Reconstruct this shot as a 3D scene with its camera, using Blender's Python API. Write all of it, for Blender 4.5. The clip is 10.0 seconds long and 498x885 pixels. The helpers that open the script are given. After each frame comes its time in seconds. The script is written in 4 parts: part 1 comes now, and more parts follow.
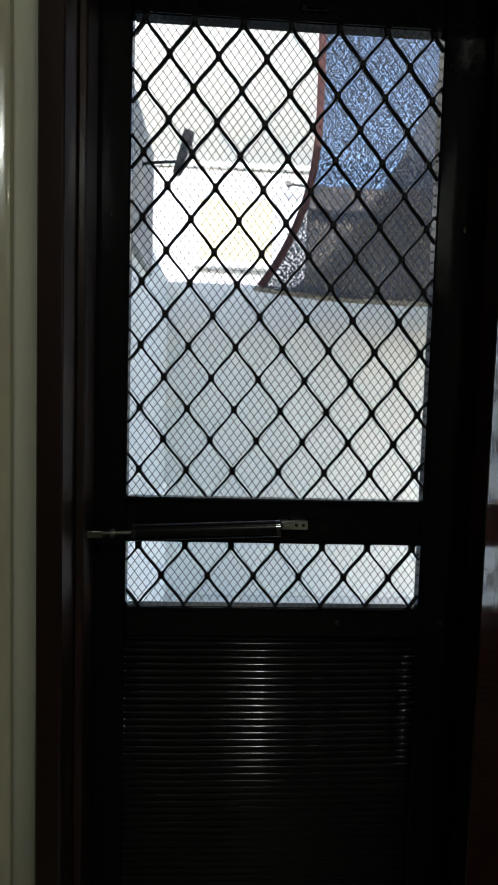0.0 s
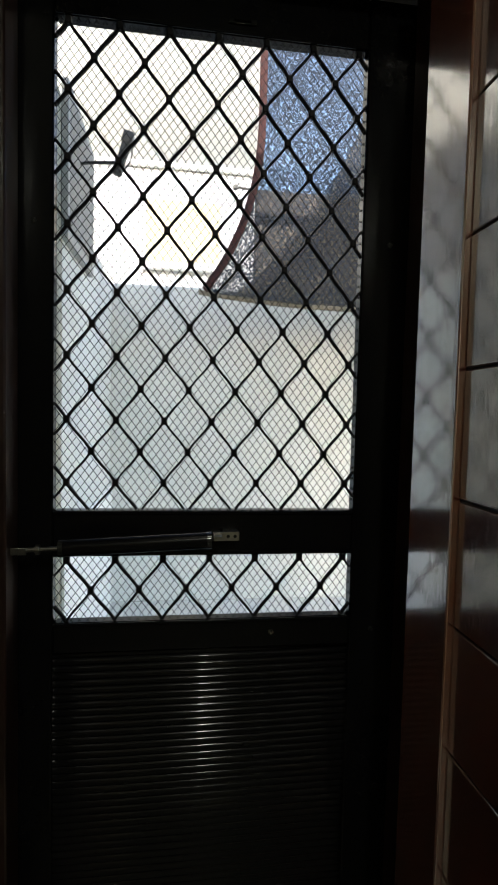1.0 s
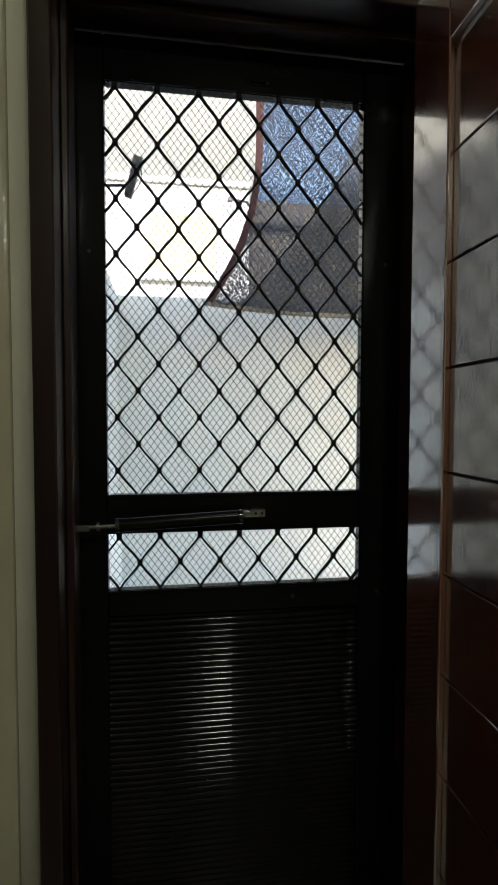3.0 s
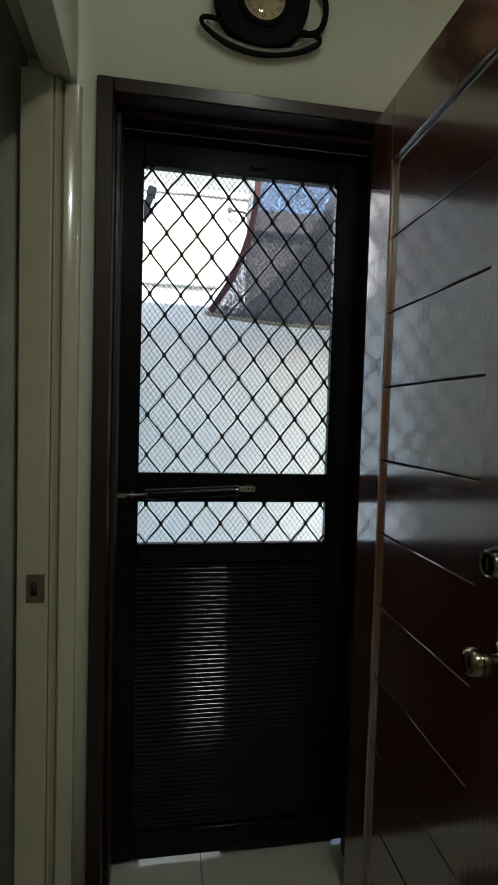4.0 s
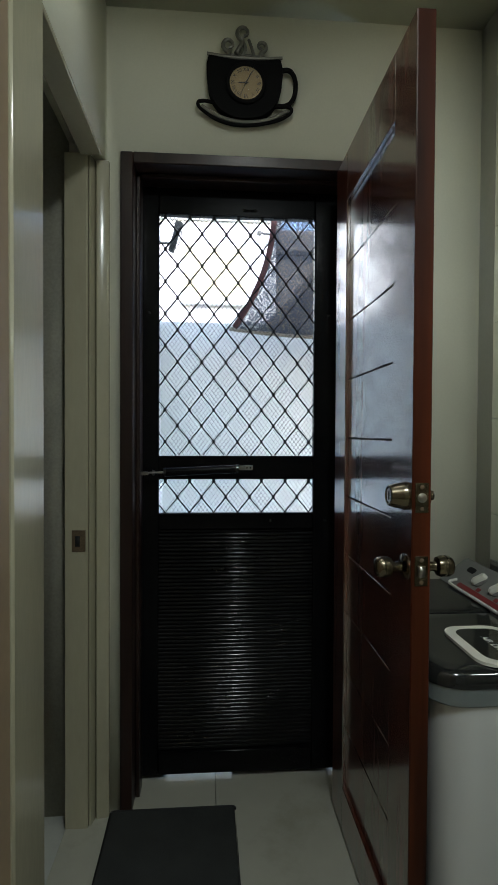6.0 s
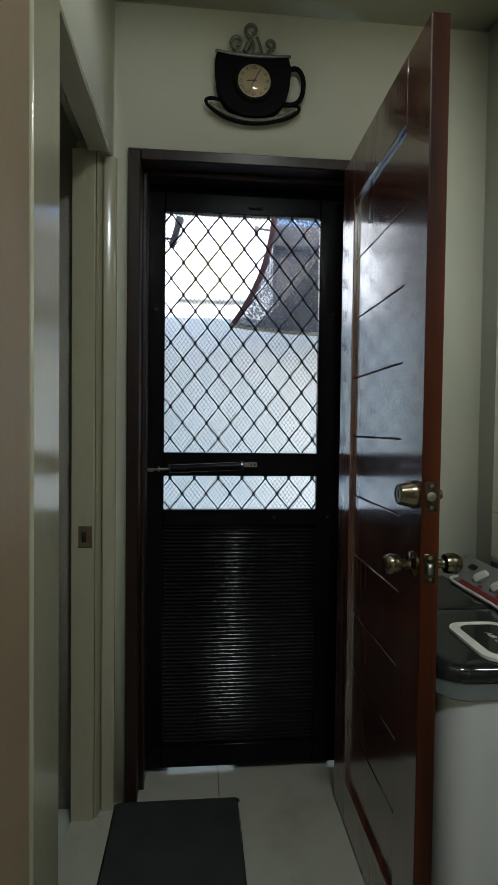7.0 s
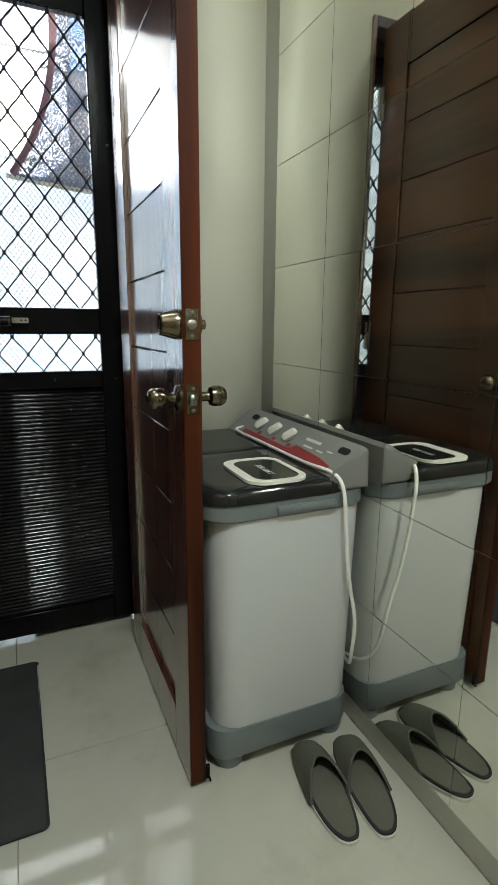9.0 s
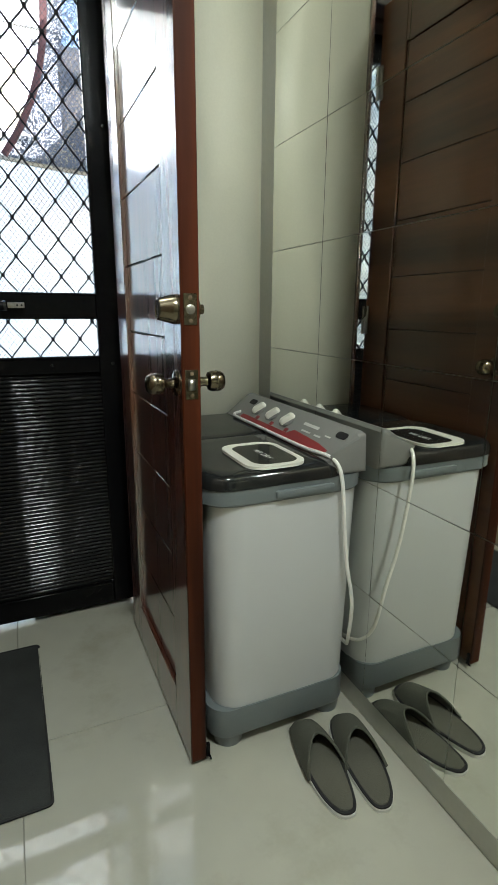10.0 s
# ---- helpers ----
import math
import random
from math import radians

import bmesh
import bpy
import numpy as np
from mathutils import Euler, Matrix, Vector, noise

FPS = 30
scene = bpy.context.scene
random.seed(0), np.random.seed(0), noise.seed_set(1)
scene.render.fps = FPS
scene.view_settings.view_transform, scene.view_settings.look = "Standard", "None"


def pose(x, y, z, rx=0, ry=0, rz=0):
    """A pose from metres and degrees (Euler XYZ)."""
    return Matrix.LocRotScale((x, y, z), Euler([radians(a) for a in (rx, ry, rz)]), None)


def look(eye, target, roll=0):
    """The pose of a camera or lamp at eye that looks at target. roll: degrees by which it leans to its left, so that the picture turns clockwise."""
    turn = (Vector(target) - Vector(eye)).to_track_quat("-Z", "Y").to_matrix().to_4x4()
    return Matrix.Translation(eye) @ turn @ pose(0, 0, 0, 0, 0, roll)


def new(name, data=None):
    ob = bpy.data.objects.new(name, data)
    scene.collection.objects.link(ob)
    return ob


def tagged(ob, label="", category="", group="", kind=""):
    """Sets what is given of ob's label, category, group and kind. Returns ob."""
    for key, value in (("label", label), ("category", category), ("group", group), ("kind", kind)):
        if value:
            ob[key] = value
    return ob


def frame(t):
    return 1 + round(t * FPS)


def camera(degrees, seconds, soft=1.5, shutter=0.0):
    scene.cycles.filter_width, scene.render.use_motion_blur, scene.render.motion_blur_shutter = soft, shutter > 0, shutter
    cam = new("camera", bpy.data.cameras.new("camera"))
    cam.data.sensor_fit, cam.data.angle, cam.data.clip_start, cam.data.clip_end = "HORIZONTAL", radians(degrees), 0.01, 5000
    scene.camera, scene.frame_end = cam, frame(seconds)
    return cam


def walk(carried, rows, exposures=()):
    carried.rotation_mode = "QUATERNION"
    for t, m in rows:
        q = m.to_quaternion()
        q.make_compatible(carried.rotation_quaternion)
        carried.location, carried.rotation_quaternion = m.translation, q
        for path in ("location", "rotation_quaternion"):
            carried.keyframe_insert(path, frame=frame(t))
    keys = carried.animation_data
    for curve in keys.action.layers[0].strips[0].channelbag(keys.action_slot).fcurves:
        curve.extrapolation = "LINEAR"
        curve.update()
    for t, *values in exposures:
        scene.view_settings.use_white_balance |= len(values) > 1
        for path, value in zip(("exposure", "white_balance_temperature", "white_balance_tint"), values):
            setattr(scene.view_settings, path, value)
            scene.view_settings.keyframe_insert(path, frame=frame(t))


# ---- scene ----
cam = camera(51.1, 10.0, soft=0.9)
EXPOSURES = [(0.0, 1.70, 6300, 10), (0.8, 1.85, 6850, 10), (2.7, 1.9, 6900, 10), (3.8, 1.95, 6300, 10), (4.5, 2.12, 6050, 10), (5.5, 2.18, 5900, 10), (7.0, 2.15, 5900, 10), (7.6, 2.35, 5950, 10), (8.2, 3.0, 6050, 10), (9.0, 3.26, 6050, 10), (10.0, 3.30, 6030, 10)]
PATH = [
    (0, (0.284, -0.817, 1.288), (0.375, 1.177, 1.169), 1.6),
    (0.5, (0.307, -0.82, 1.299), (0.531, 1.164, 1.172), 1.8),
    (1, (0.322, -0.817, 1.307), (0.593, 1.161, 1.196), 1.4),
    (1.5, (0.321, -0.828, 1.311), (0.584, 1.152, 1.214), 0.9),
    (2, (0.324, -0.833, 1.31), (0.574, 1.149, 1.214), 0.4),
    (2.5, (0.318, -0.858, 1.309), (0.549, 1.126, 1.204), -0.0),
    (2.7, (0.296, -0.894, 1.296), (0.545, 1.089, 1.202), -0.1),
    (3.8, (0.133, -1.274, 1.28), (0.499, 0.691, 1.198), 1.3),
    (4, (0.175, -1.343, 1.291), (0.501, 0.628, 1.195), 1.7),
    (4.5, (0.242, -1.515, 1.231), (0.525, 0.464, 1.17), 1.5),
    (5, (0.285, -1.626, 1.227), (0.499, 0.362, 1.175), 0.8),
    (5.5, (0.283, -1.675, 1.226), (0.461, 0.317, 1.182), 0.2),
    (5.7, (0.287, -1.685, 1.217), (0.447, 0.308, 1.179), 0.1),
    (6.8, (0.261, -1.705, 1.209), (0.400, 0.291, 1.171), 0.5),
    (7, (0.245, -1.705, 1.219), (0.421, 0.287, 1.163), 0.7),
    (7.5, (0.286, -1.7, 1.197), (0.62, 0.268, 1.072), 1.1),
    (8, (0.363, -1.693, 1.135), (0.918, 0.213, 0.892), 1.1),
    (8.5, (0.395, -1.686, 1.092), (1.135, 0.136, 0.727), 0.6),
    (9, (0.391, -1.684, 1.084), (1.18, 0.101, 0.644), 0.5),
    (9.5, (0.385, -1.686, 1.081), (1.184, 0.082, 0.597), 0.4),
    (10, (0.384, -1.687, 1.085), (1.181, 0.079, 0.589), 0.4),
]
walk(cam, [(t, look(eye, target, roll)) for t, eye, target, roll in PATH], EXPOSURES)

# ---- world, sun and lamps ----
SUN_EL, SUN_AZ = radians(26.5), radians(186)      # azimuth from +y, clockwise; the sun stands behind the house
world = bpy.data.worlds.new("world")
scene.world = world
world.use_nodes = True
wt = world.node_tree
sky = wt.nodes.new("ShaderNodeTexSky")
sky.sky_type, sky.sun_disc, sky.sun_elevation, sky.sun_rotation = "NISHITA", False, SUN_EL, SUN_AZ
wt.nodes["Background"].inputs["Strength"].default_value = 0.15
wt.links.new(sky.outputs[0], wt.nodes["Background"].inputs["Color"])

sun = new("sun", bpy.data.lights.new("sun", "SUN"))
sun.data.energy, sun.data.angle, sun.data.color = 2.0, radians(0.5), (1, 0.98, 0.95)
sun.matrix_world = look((6 * math.sin(SUN_AZ), 6 * math.cos(SUN_AZ), 6 * math.tan(SUN_EL)), (0, 0, 0))

lamp = new("ceiling_lamp_light", bpy.data.lights.new("ceiling_lamp_light", "AREA"))
lamp.data.shape, lamp.data.size, lamp.data.energy, lamp.data.color = "DISK", 0.18, 2.95, (0.96, 1.0, 0.91)
lamp.matrix_world = look((0.55, -1.85, 2.49), (0.55, -1.85, 0))
spot = new("downlight_light", bpy.data.lights.new("downlight_light", "AREA"))
spot.data.shape, spot.data.size, spot.data.energy, spot.data.color = "DISK", 0.07, 0.26, (1.0, 0.97, 0.82)
spot.matrix_world = look((0.44, -0.66, 2.522), (0.44, -0.66, 0))

# ---- materials ----
def mat(name, colour, rough=0.5, metal=0.0, vary=0.12, scale=6.0, fine=60.0, bump=0.05, stretch=(1, 1, 1),
        coat=0.0, spots=None, rough_vary=0.1, spec=0.5, random_tint=0.0, coat_rough=0.06, coat_ior=1.5):
    """A surface with colour drift and grain at two scales, uneven gloss and fine relief."""
    m = bpy.data.materials.new(name)
    m.use_nodes = True
    nt = m.node_tree
    n, l = nt.nodes, nt.links
    b = n["Principled BSDF"]
    co = n.new("ShaderNodeTexCoord")
    mp = n.new("ShaderNodeMapping")
    mp.inputs["Scale"].default_value = stretch
    l.new(co.outputs["Object"], mp.inputs[0])
    big, small = n.new("ShaderNodeTexNoise"), n.new("ShaderNodeTexNoise")
    big.inputs["Scale"].default_value, big.inputs["Detail"].default_value = scale, 4
    small.inputs["Scale"].default_value, small.inputs["Detail"].default_value = fine, 3
    for t in (big, small):
        l.new(mp.outputs[0], t.inputs["Vector"])
    mixn = n.new("ShaderNodeMath")
    mixn.operation = "MULTIPLY_ADD"
    mixn.inputs[1].default_value = 0.4
    l.new(small.outputs["Fac"], mixn.inputs[0])
    half = n.new("ShaderNodeMath")
    half.operation = "MULTIPLY"
    half.inputs[1].default_value = 0.6
    l.new(big.outputs["Fac"], half.inputs[0])
    l.new(half.outputs[0], mixn.inputs[2])
    ramp = n.new("ShaderNodeMapRange")
    ramp.inputs["From Min"].default_value, ramp.inputs["From Max"].default_value = 0.3, 0.7
    ramp.inputs["To Min"].default_value, ramp.inputs["To Max"].default_value = 1 - vary, 1 + vary
    l.new(mixn.outputs[0], ramp.inputs["Value"])
    fac = ramp.outputs[0]
    if random_tint:
        info = n.new("ShaderNodeObjectInfo")
        rr = n.new("ShaderNodeMapRange")
        rr.inputs["To Min"].default_value, rr.inputs["To Max"].default_value = 1 - random_tint, 1 + random_tint
        l.new(info.outputs["Random"], rr.inputs["Value"])
        mul = n.new("ShaderNodeMath")
        mul.operation = "MULTIPLY"
        l.new(fac, mul.inputs[0])
        l.new(rr.outputs[0], mul.inputs[1])
        fac = mul.outputs[0]
    col = n.new("ShaderNodeVectorMath")
    col.operation = "SCALE"
    col.inputs[0].default_value = colour
    l.new(fac, col.inputs["Scale"])
    out = col.outputs[0]
    if spots:
        sp, amount, sc = spots
        t = n.new("ShaderNodeTexNoise")
        t.inputs["Scale"].default_value, t.inputs["Detail"].default_value, t.inputs["Roughness"].default_value = sc, 6, 0.7
        l.new(mp.outputs[0], t.inputs["Vector"])
        r = n.new("ShaderNodeMapRange")
        r.inputs["From Min"].default_value, r.inputs["From Max"].default_value = 0.55, 0.75
        r.inputs["To Max"].default_value = amount
        l.new(t.outputs["Fac"], r.inputs["Value"])
        mx = n.new("ShaderNodeMix")
        mx.data_type = "RGBA"
        l.new(r.outputs[0], mx.inputs[0])
        l.new(out, mx.inputs[6])
        mx.inputs[7].default_value = (*sp, 1)
        out = mx.outputs[2]
    l.new(out, b.inputs["Base Color"])
    rg = n.new("ShaderNodeMapRange")
    rg.inputs["To Min"].default_value, rg.inputs["To Max"].default_value = max(0.0, rough - rough_vary), min(1.0, rough + rough_vary)
    l.new(big.outputs["Fac"], rg.inputs["Value"])
    l.new(rg.outputs[0], b.inputs["Roughness"])
    b.inputs["Metallic"].default_value = metal
    b.inputs["Specular IOR Level"].default_value = spec
    b.inputs["Coat Weight"].default_value = coat
    b.inputs["Coat Roughness"].default_value = coat_rough
    b.inputs["Coat IOR"].default_value = coat_ior
    if bump:
        bp = n.new("ShaderNodeBump")
        bp.inputs["Strength"].default_value, bp.inputs["Distance"].default_value = bump, 0.01
        l.new(mixn.outputs[0], bp.inputs["Height"])
        l.new(bp.outputs[0], b.inputs["Normal"])
        l.new(bp.outputs[0], b.inputs["Coat Normal"])
    return m


def wood(name, colour, rough, coat, wave=18.0, contrast=0.35, along="Z", bump=0.03, coat_rough=0.06, coat_ior=1.5):
    """Stained wood: long wavy grain along one axis, dark pores, varnish."""
    st = {"Z": (1, 1, 0.07), "Y": (1, 0.07, 1), "X": (0.07, 1, 1)}[along]
    m = mat(name, colour, rough, vary=0.2, scale=5, fine=90, bump=bump, stretch=st, coat=coat, rough_vary=0.06, coat_rough=coat_rough, coat_ior=coat_ior)
    nt = m.node_tree
    n, l = nt.nodes, nt.links
    b = n["Principled BSDF"]
    src = b.inputs["Base Color"].links[0].from_socket
    w = n.new("ShaderNodeTexNoise")
    w.inputs["Scale"].default_value, w.inputs["Detail"].default_value, w.inputs["Distortion"].default_value = wave, 5, 1.2
    mp = [k for k in n if k.bl_idname == "ShaderNodeMapping"][0]
    l.new(mp.outputs[0], w.inputs["Vector"])
    r = n.new("ShaderNodeMapRange")
    r.inputs["From Min"].default_value, r.inputs["From Max"].default_value = 0.35, 0.65
    r.inputs["To Min"].default_value, r.inputs["To Max"].default_value = 1 - contrast, 1 + contrast
    l.new(w.outputs["Fac"], r.inputs["Value"])
    s = n.new("ShaderNodeVectorMath")
    s.operation = "SCALE"
    l.new(src, s.inputs[0])
    l.new(r.outputs[0], s.inputs["Scale"])
    l.new(s.outputs[0], b.inputs["Base Color"])
    return m


M_WALL = mat("wall_paint", (0.75, 0.745, 0.61), 0.40, vary=0.04, scale=2.5, fine=140, bump=0.04, spots=((0.64, 0.63, 0.51), 0.25, 3))
M_CEIL = mat("ceiling_paint", (0.66, 0.66, 0.54), 0.7, vary=0.04, scale=2, fine=120, bump=0.03)
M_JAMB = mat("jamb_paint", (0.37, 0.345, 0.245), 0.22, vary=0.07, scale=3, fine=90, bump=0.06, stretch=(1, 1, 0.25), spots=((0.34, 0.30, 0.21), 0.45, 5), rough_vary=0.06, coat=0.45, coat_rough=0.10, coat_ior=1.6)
M_TAN = mat("tan_paint", (0.27, 0.20, 0.13), 0.5, vary=0.08, scale=3, fine=60, bump=0.03)
M_GREY = mat("grey_paint", (0.66, 0.66, 0.60), 0.45, vary=0.07, scale=3, fine=80, bump=0.04)
M_TILE = mat("floor_tile", (0.37, 0.365, 0.305), 0.05, vary=0.05, scale=1.6, fine=14, bump=0.008, rough_vary=0.03, random_tint=0.02, spec=0.7,
             spots=((0.275, 0.27, 0.21), 0.75, 2.6))
M_GROUT = mat("grout", (0.34, 0.33, 0.27), 0.85, vary=0.2, scale=8, fine=120)
M_BATHTILE = mat("bath_tile", (0.42, 0.43, 0.39), 0.25, vary=0.08, scale=3, fine=40, random_tint=0.06)
M_FRAME = wood("dark_frame_wood", (0.017, 0.007, 0.005), 0.34, 0.15, bump=0.03, coat_rough=0.14)
M_LEAF = wood("red_brown_varnish", (0.085, 0.0195, 0.0085), 0.36, 1.0, wave=10, contrast=0.3, bump=0.06, coat_rough=0.13, coat_ior=3.9)
M_BACK = wood("brown_stained_wood", (0.072, 0.029, 0.012), 0.30, 0.3, wave=5, contrast=0.5, along="Y", bump=0.02)
M_EDGE = wood("leaf_edge_wood", (0.050, 0.0110, 0.0031), 0.48, 0.0, wave=6, contrast=0.85)
M_EDGE.node_tree.nodes["Principled BSDF"].inputs["Specular IOR Level"].default_value = 0.15
M_BLACK = mat("black_aluminium", (0.004, 0.004, 0.0045), 0.24, vary=0.2, scale=8, fine=120, bump=0.01, rough_vary=0.05, spec=0.12)
M_RIB = mat("black_ribbed_sheet", (0.004, 0.004, 0.0045), 0.12, vary=0.2, scale=6, fine=90, bump=0.0, rough_vary=0.02, spec=0.13)
M_WIRE = mat("dark_wire", (0.006, 0.006, 0.007), 0.5, vary=0.2, spec=0.15)
M_STEEL = mat("dull_steel", (0.34, 0.33, 0.31), 0.3, 1.0, vary=0.2, fine=150)
M_BRASS = mat("antique_brass", (0.16, 0.135, 0.095), 0.18, 1.0, vary=0.3, scale=20, fine=120, bump=0.01)
M_RUST = mat("rusty_plate", (0.12, 0.085, 0.05), 0.6, 0.4, vary=0.4, scale=40, fine=200)
M_MAT = mat("charcoal_mat", (0.034, 0.036, 0.034), 0.95, vary=0.3, scale=10, fine=420, bump=0.6, spec=0.2)
M_CLOCK = mat("black_tin", (0.006, 0.006, 0.006), 0.75, vary=0.25, scale=20, fine=150, spec=0.06)
M_STEAM = mat("dark_bronze_wire", (0.20, 0.195, 0.17), 0.4, 0.6, vary=0.3, fine=150)
M_DIAL = mat("aged_dial", (0.27, 0.19, 0.070), 0.55, vary=0.14, scale=18, fine=140, spots=((0.30, 0.22, 0.09), 0.6, 14))
M_INK = mat("black_ink", (0.015, 0.013, 0.012), 0.6, vary=0.1)
M_WM = mat("white_plastic", (0.50, 0.515, 0.515), 0.30, vary=0.012, scale=3, fine=200, bump=0.0, rough_vary=0.015)
M_WMGREY = mat("grey_plastic", (0.135, 0.155, 0.158), 0.36, vary=0.06, scale=6, fine=220, bump=0.02)
M_PANEL = mat("silver_grey_plastic", (0.185, 0.185, 0.175), 0.34, vary=0.06, scale=6, fine=240, bump=0.02)
M_LID = mat("black_glossy_plastic", (0.012, 0.013, 0.013), 0.10, vary=0.15, scale=5, fine=150, bump=0.004, rough_vary=0.04)
M_IVORY = mat("ivory_plastic", (0.72, 0.71, 0.63), 0.35, vary=0.04, scale=12)
M_RED = mat("red_print", (0.24, 0.020, 0.024), 0.4, vary=0.1, scale=14)
M_PRINT = mat("pale_print", (0.55, 0.55, 0.52), 0.5, vary=0.05)
M_CORD = mat("white_cord", (0.74, 0.73, 0.69), 0.45, vary=0.07, scale=15)
M_SLIP = mat("grey_felt", (0.072, 0.074, 0.058), 0.95, vary=0.2, scale=14, fine=300, bump=0.4, spec=0.2)
M_SLIPIN = mat("grey_insole", (0.088, 0.087, 0.068), 0.9, vary=0.14, scale=12, fine=260, bump=0.3, spec=0.2)
M_TRIM = mat("black_binding", (0.014, 0.014, 0.014), 0.85, vary=0.2, fine=200, bump=0.2)
M_SOLE = mat("pale_sole", (0.48, 0.48, 0.44), 0.7, vary=0.08, fine=150)
M_FENCE = mat("pale_wall", (0.65, 0.67, 0.65), 0.85, vary=0.07, scale=1.6, fine=30, bump=0.25, spots=((0.57, 0.59, 0.57), 0.4, 2.2))
M_HOUSE = mat("cream_facade", (0.70, 0.705, 0.70), 0.85, vary=0.06, scale=1.2, fine=25, bump=0.2)
M_YELLOW = mat("yellow_facade", (0.58, 0.53, 0.36), 0.8, vary=0.1, scale=2, fine=25)
M_CONC = mat("concrete", (0.60, 0.60, 0.57), 0.9, vary=0.2, scale=1.5, fine=40, bump=0.3, spots=((0.50, 0.49, 0.46), 0.5, 2))
M_LOUVRE = mat("weathered_grey_steel", (0.27, 0.28, 0.28), 0.55, vary=0.2, scale=6)
M_ROOF = mat("brown_roof", (0.17, 0.155, 0.14), 0.7, vary=0.2, scale=3, fine=30)
M_BIND = mat("maroon_webbing", (0.055, 0.020, 0.018), 0.9, vary=0.2, fine=150, bump=0.3)
M_CAM = mat("dark_grey_housing", (0.05, 0.05, 0.05), 0.5, vary=0.15, scale=14)
# extra-white paint: outdoor light put into the colour of wall strip and step
M_DAYWHITE = mat("daylight_white", (0.90, 0.90, 0.88), 0.7, vary=0.03, scale=2, fine=40, bump=0.1)
# facade colour with the eave's shade mixed in as grey
M_UPPER = mat("shade_grey_facade", (0.50, 0.515, 0.50), 0.85, vary=0.06, scale=1.2, fine=25, bump=0.2)
M_FAR = mat("weathered_grey_facade", (0.20, 0.18, 0.155), 0.9, vary=0.15, scale=1.5, fine=25, bump=0.2)
# near-black; on holes and grooves it paints the shade inside them
M_DEEP = mat("dark_recess", (0.008, 0.008, 0.008), 0.8, vary=0.1)


def mirror_mat():
    m = bpy.data.materials.new("mirror_glass")
    m.use_nodes = True
    n, l = m.node_tree.nodes, m.node_tree.links
    b = n["Principled BSDF"]
    b.inputs["Base Color"].default_value = (0.90, 0.91, 0.86, 1)
    b.inputs["Metallic"].default_value = 1.0
    t = n.new("ShaderNodeTexNoise")
    t.inputs["Scale"].default_value = 5
    r = n.new("ShaderNodeMapRange")
    r.inputs["To Min"].default_value, r.inputs["To Max"].default_value = 0.0, 0.05
    l.new(t.outputs["Fac"], r.inputs["Value"])
    l.new(r.outputs[0], b.inputs["Roughness"])
    return m


M_MIRROR = mirror_mat()


def net_mat(name, colour, cover, scale):
    """Woven shade net: opaque threads with open gaps, some light through the threads."""
    m = bpy.data.materials.new(name)
    m.use_nodes = True
    n, l = m.node_tree.nodes, m.node_tree.links
    out = n["Material Output"]
    n.remove(n["Principled BSDF"])
    co = n.new("ShaderNodeTexCoord")
    t = n.new("ShaderNodeTexNoise")
    t.inputs["Scale"].default_value, t.inputs["Detail"].default_value = scale, 2
    l.new(co.outputs["Object"], t.inputs["Vector"])
    big = n.new("ShaderNodeTexNoise")
    big.inputs["Scale"].default_value = 3
    l.new(co.outputs["Object"], big.inputs["Vector"])
    r = n.new("ShaderNodeMapRange")
    r.inputs["From Min"].default_value, r.inputs["From Max"].default_value = 0.35, 0.65
    r.inputs["To Min"].default_value, r.inputs["To Max"].default_value = cover - 0.45, cover + 0.45
    l.new(t.outputs["Fac"], r.inputs["Value"])
    d, tr, tp = n.new("ShaderNodeBsdfDiffuse"), n.new("ShaderNodeBsdfTranslucent"), n.new("ShaderNodeBsdfTransparent")
    v = n.new("ShaderNodeVectorMath")
    v.operation = "SCALE"
    v.inputs[0].default_value = colour
    rb = n.new("ShaderNodeMapRange")
    rb.inputs["To Min"].default_value, rb.inputs["To Max"].default_value = 0.7, 1.3
    l.new(big.outputs["Fac"], rb.inputs["Value"])
    l.new(rb.outputs[0], v.inputs["Scale"])
    l.new(v.outputs[0], d.inputs[0])
    l.new(v.outputs[0], tr.inputs[0])
    a, b = n.new("ShaderNodeMixShader"), n.new("ShaderNodeMixShader")
    a.inputs[0].default_value = 0.35
    l.new(d.outputs[0], a.inputs[1])
    l.new(tr.outputs[0], a.inputs[2])
    l.new(r.outputs[0], b.inputs[0])
    l.new(tp.outputs[0], b.inputs[1])
    l.new(a.outputs[0], b.inputs[2])
    l.new(b.outputs[0], out.inputs[0])
    return m


M_NET = net_mat("shade_net", (0.056, 0.064, 0.080), 0.87, 110)
M_NET2 = net_mat("dense_shade_net", (0.310, 0.275, 0.215), 0.94, 110)
M_GLASS = bpy.data.materials.new("clock_glass")
M_GLASS.use_nodes = True
gb = M_GLASS.node_tree.nodes["Principled BSDF"]
gb.inputs["Transmission Weight"].default_value, gb.inputs["Roughness"].default_value, gb.inputs["IOR"].default_value = 1.0, 0.02, 1.3
M_GLOW = bpy.data.materials.new("lamp_diffuser")
M_GLOW.use_nodes = True
ge = M_GLOW.node_tree.nodes["Principled BSDF"]
ge.inputs["Emission Color"].default_value, ge.inputs["Emission Strength"].default_value = (0.96, 1, 0.90, 1), 5.0


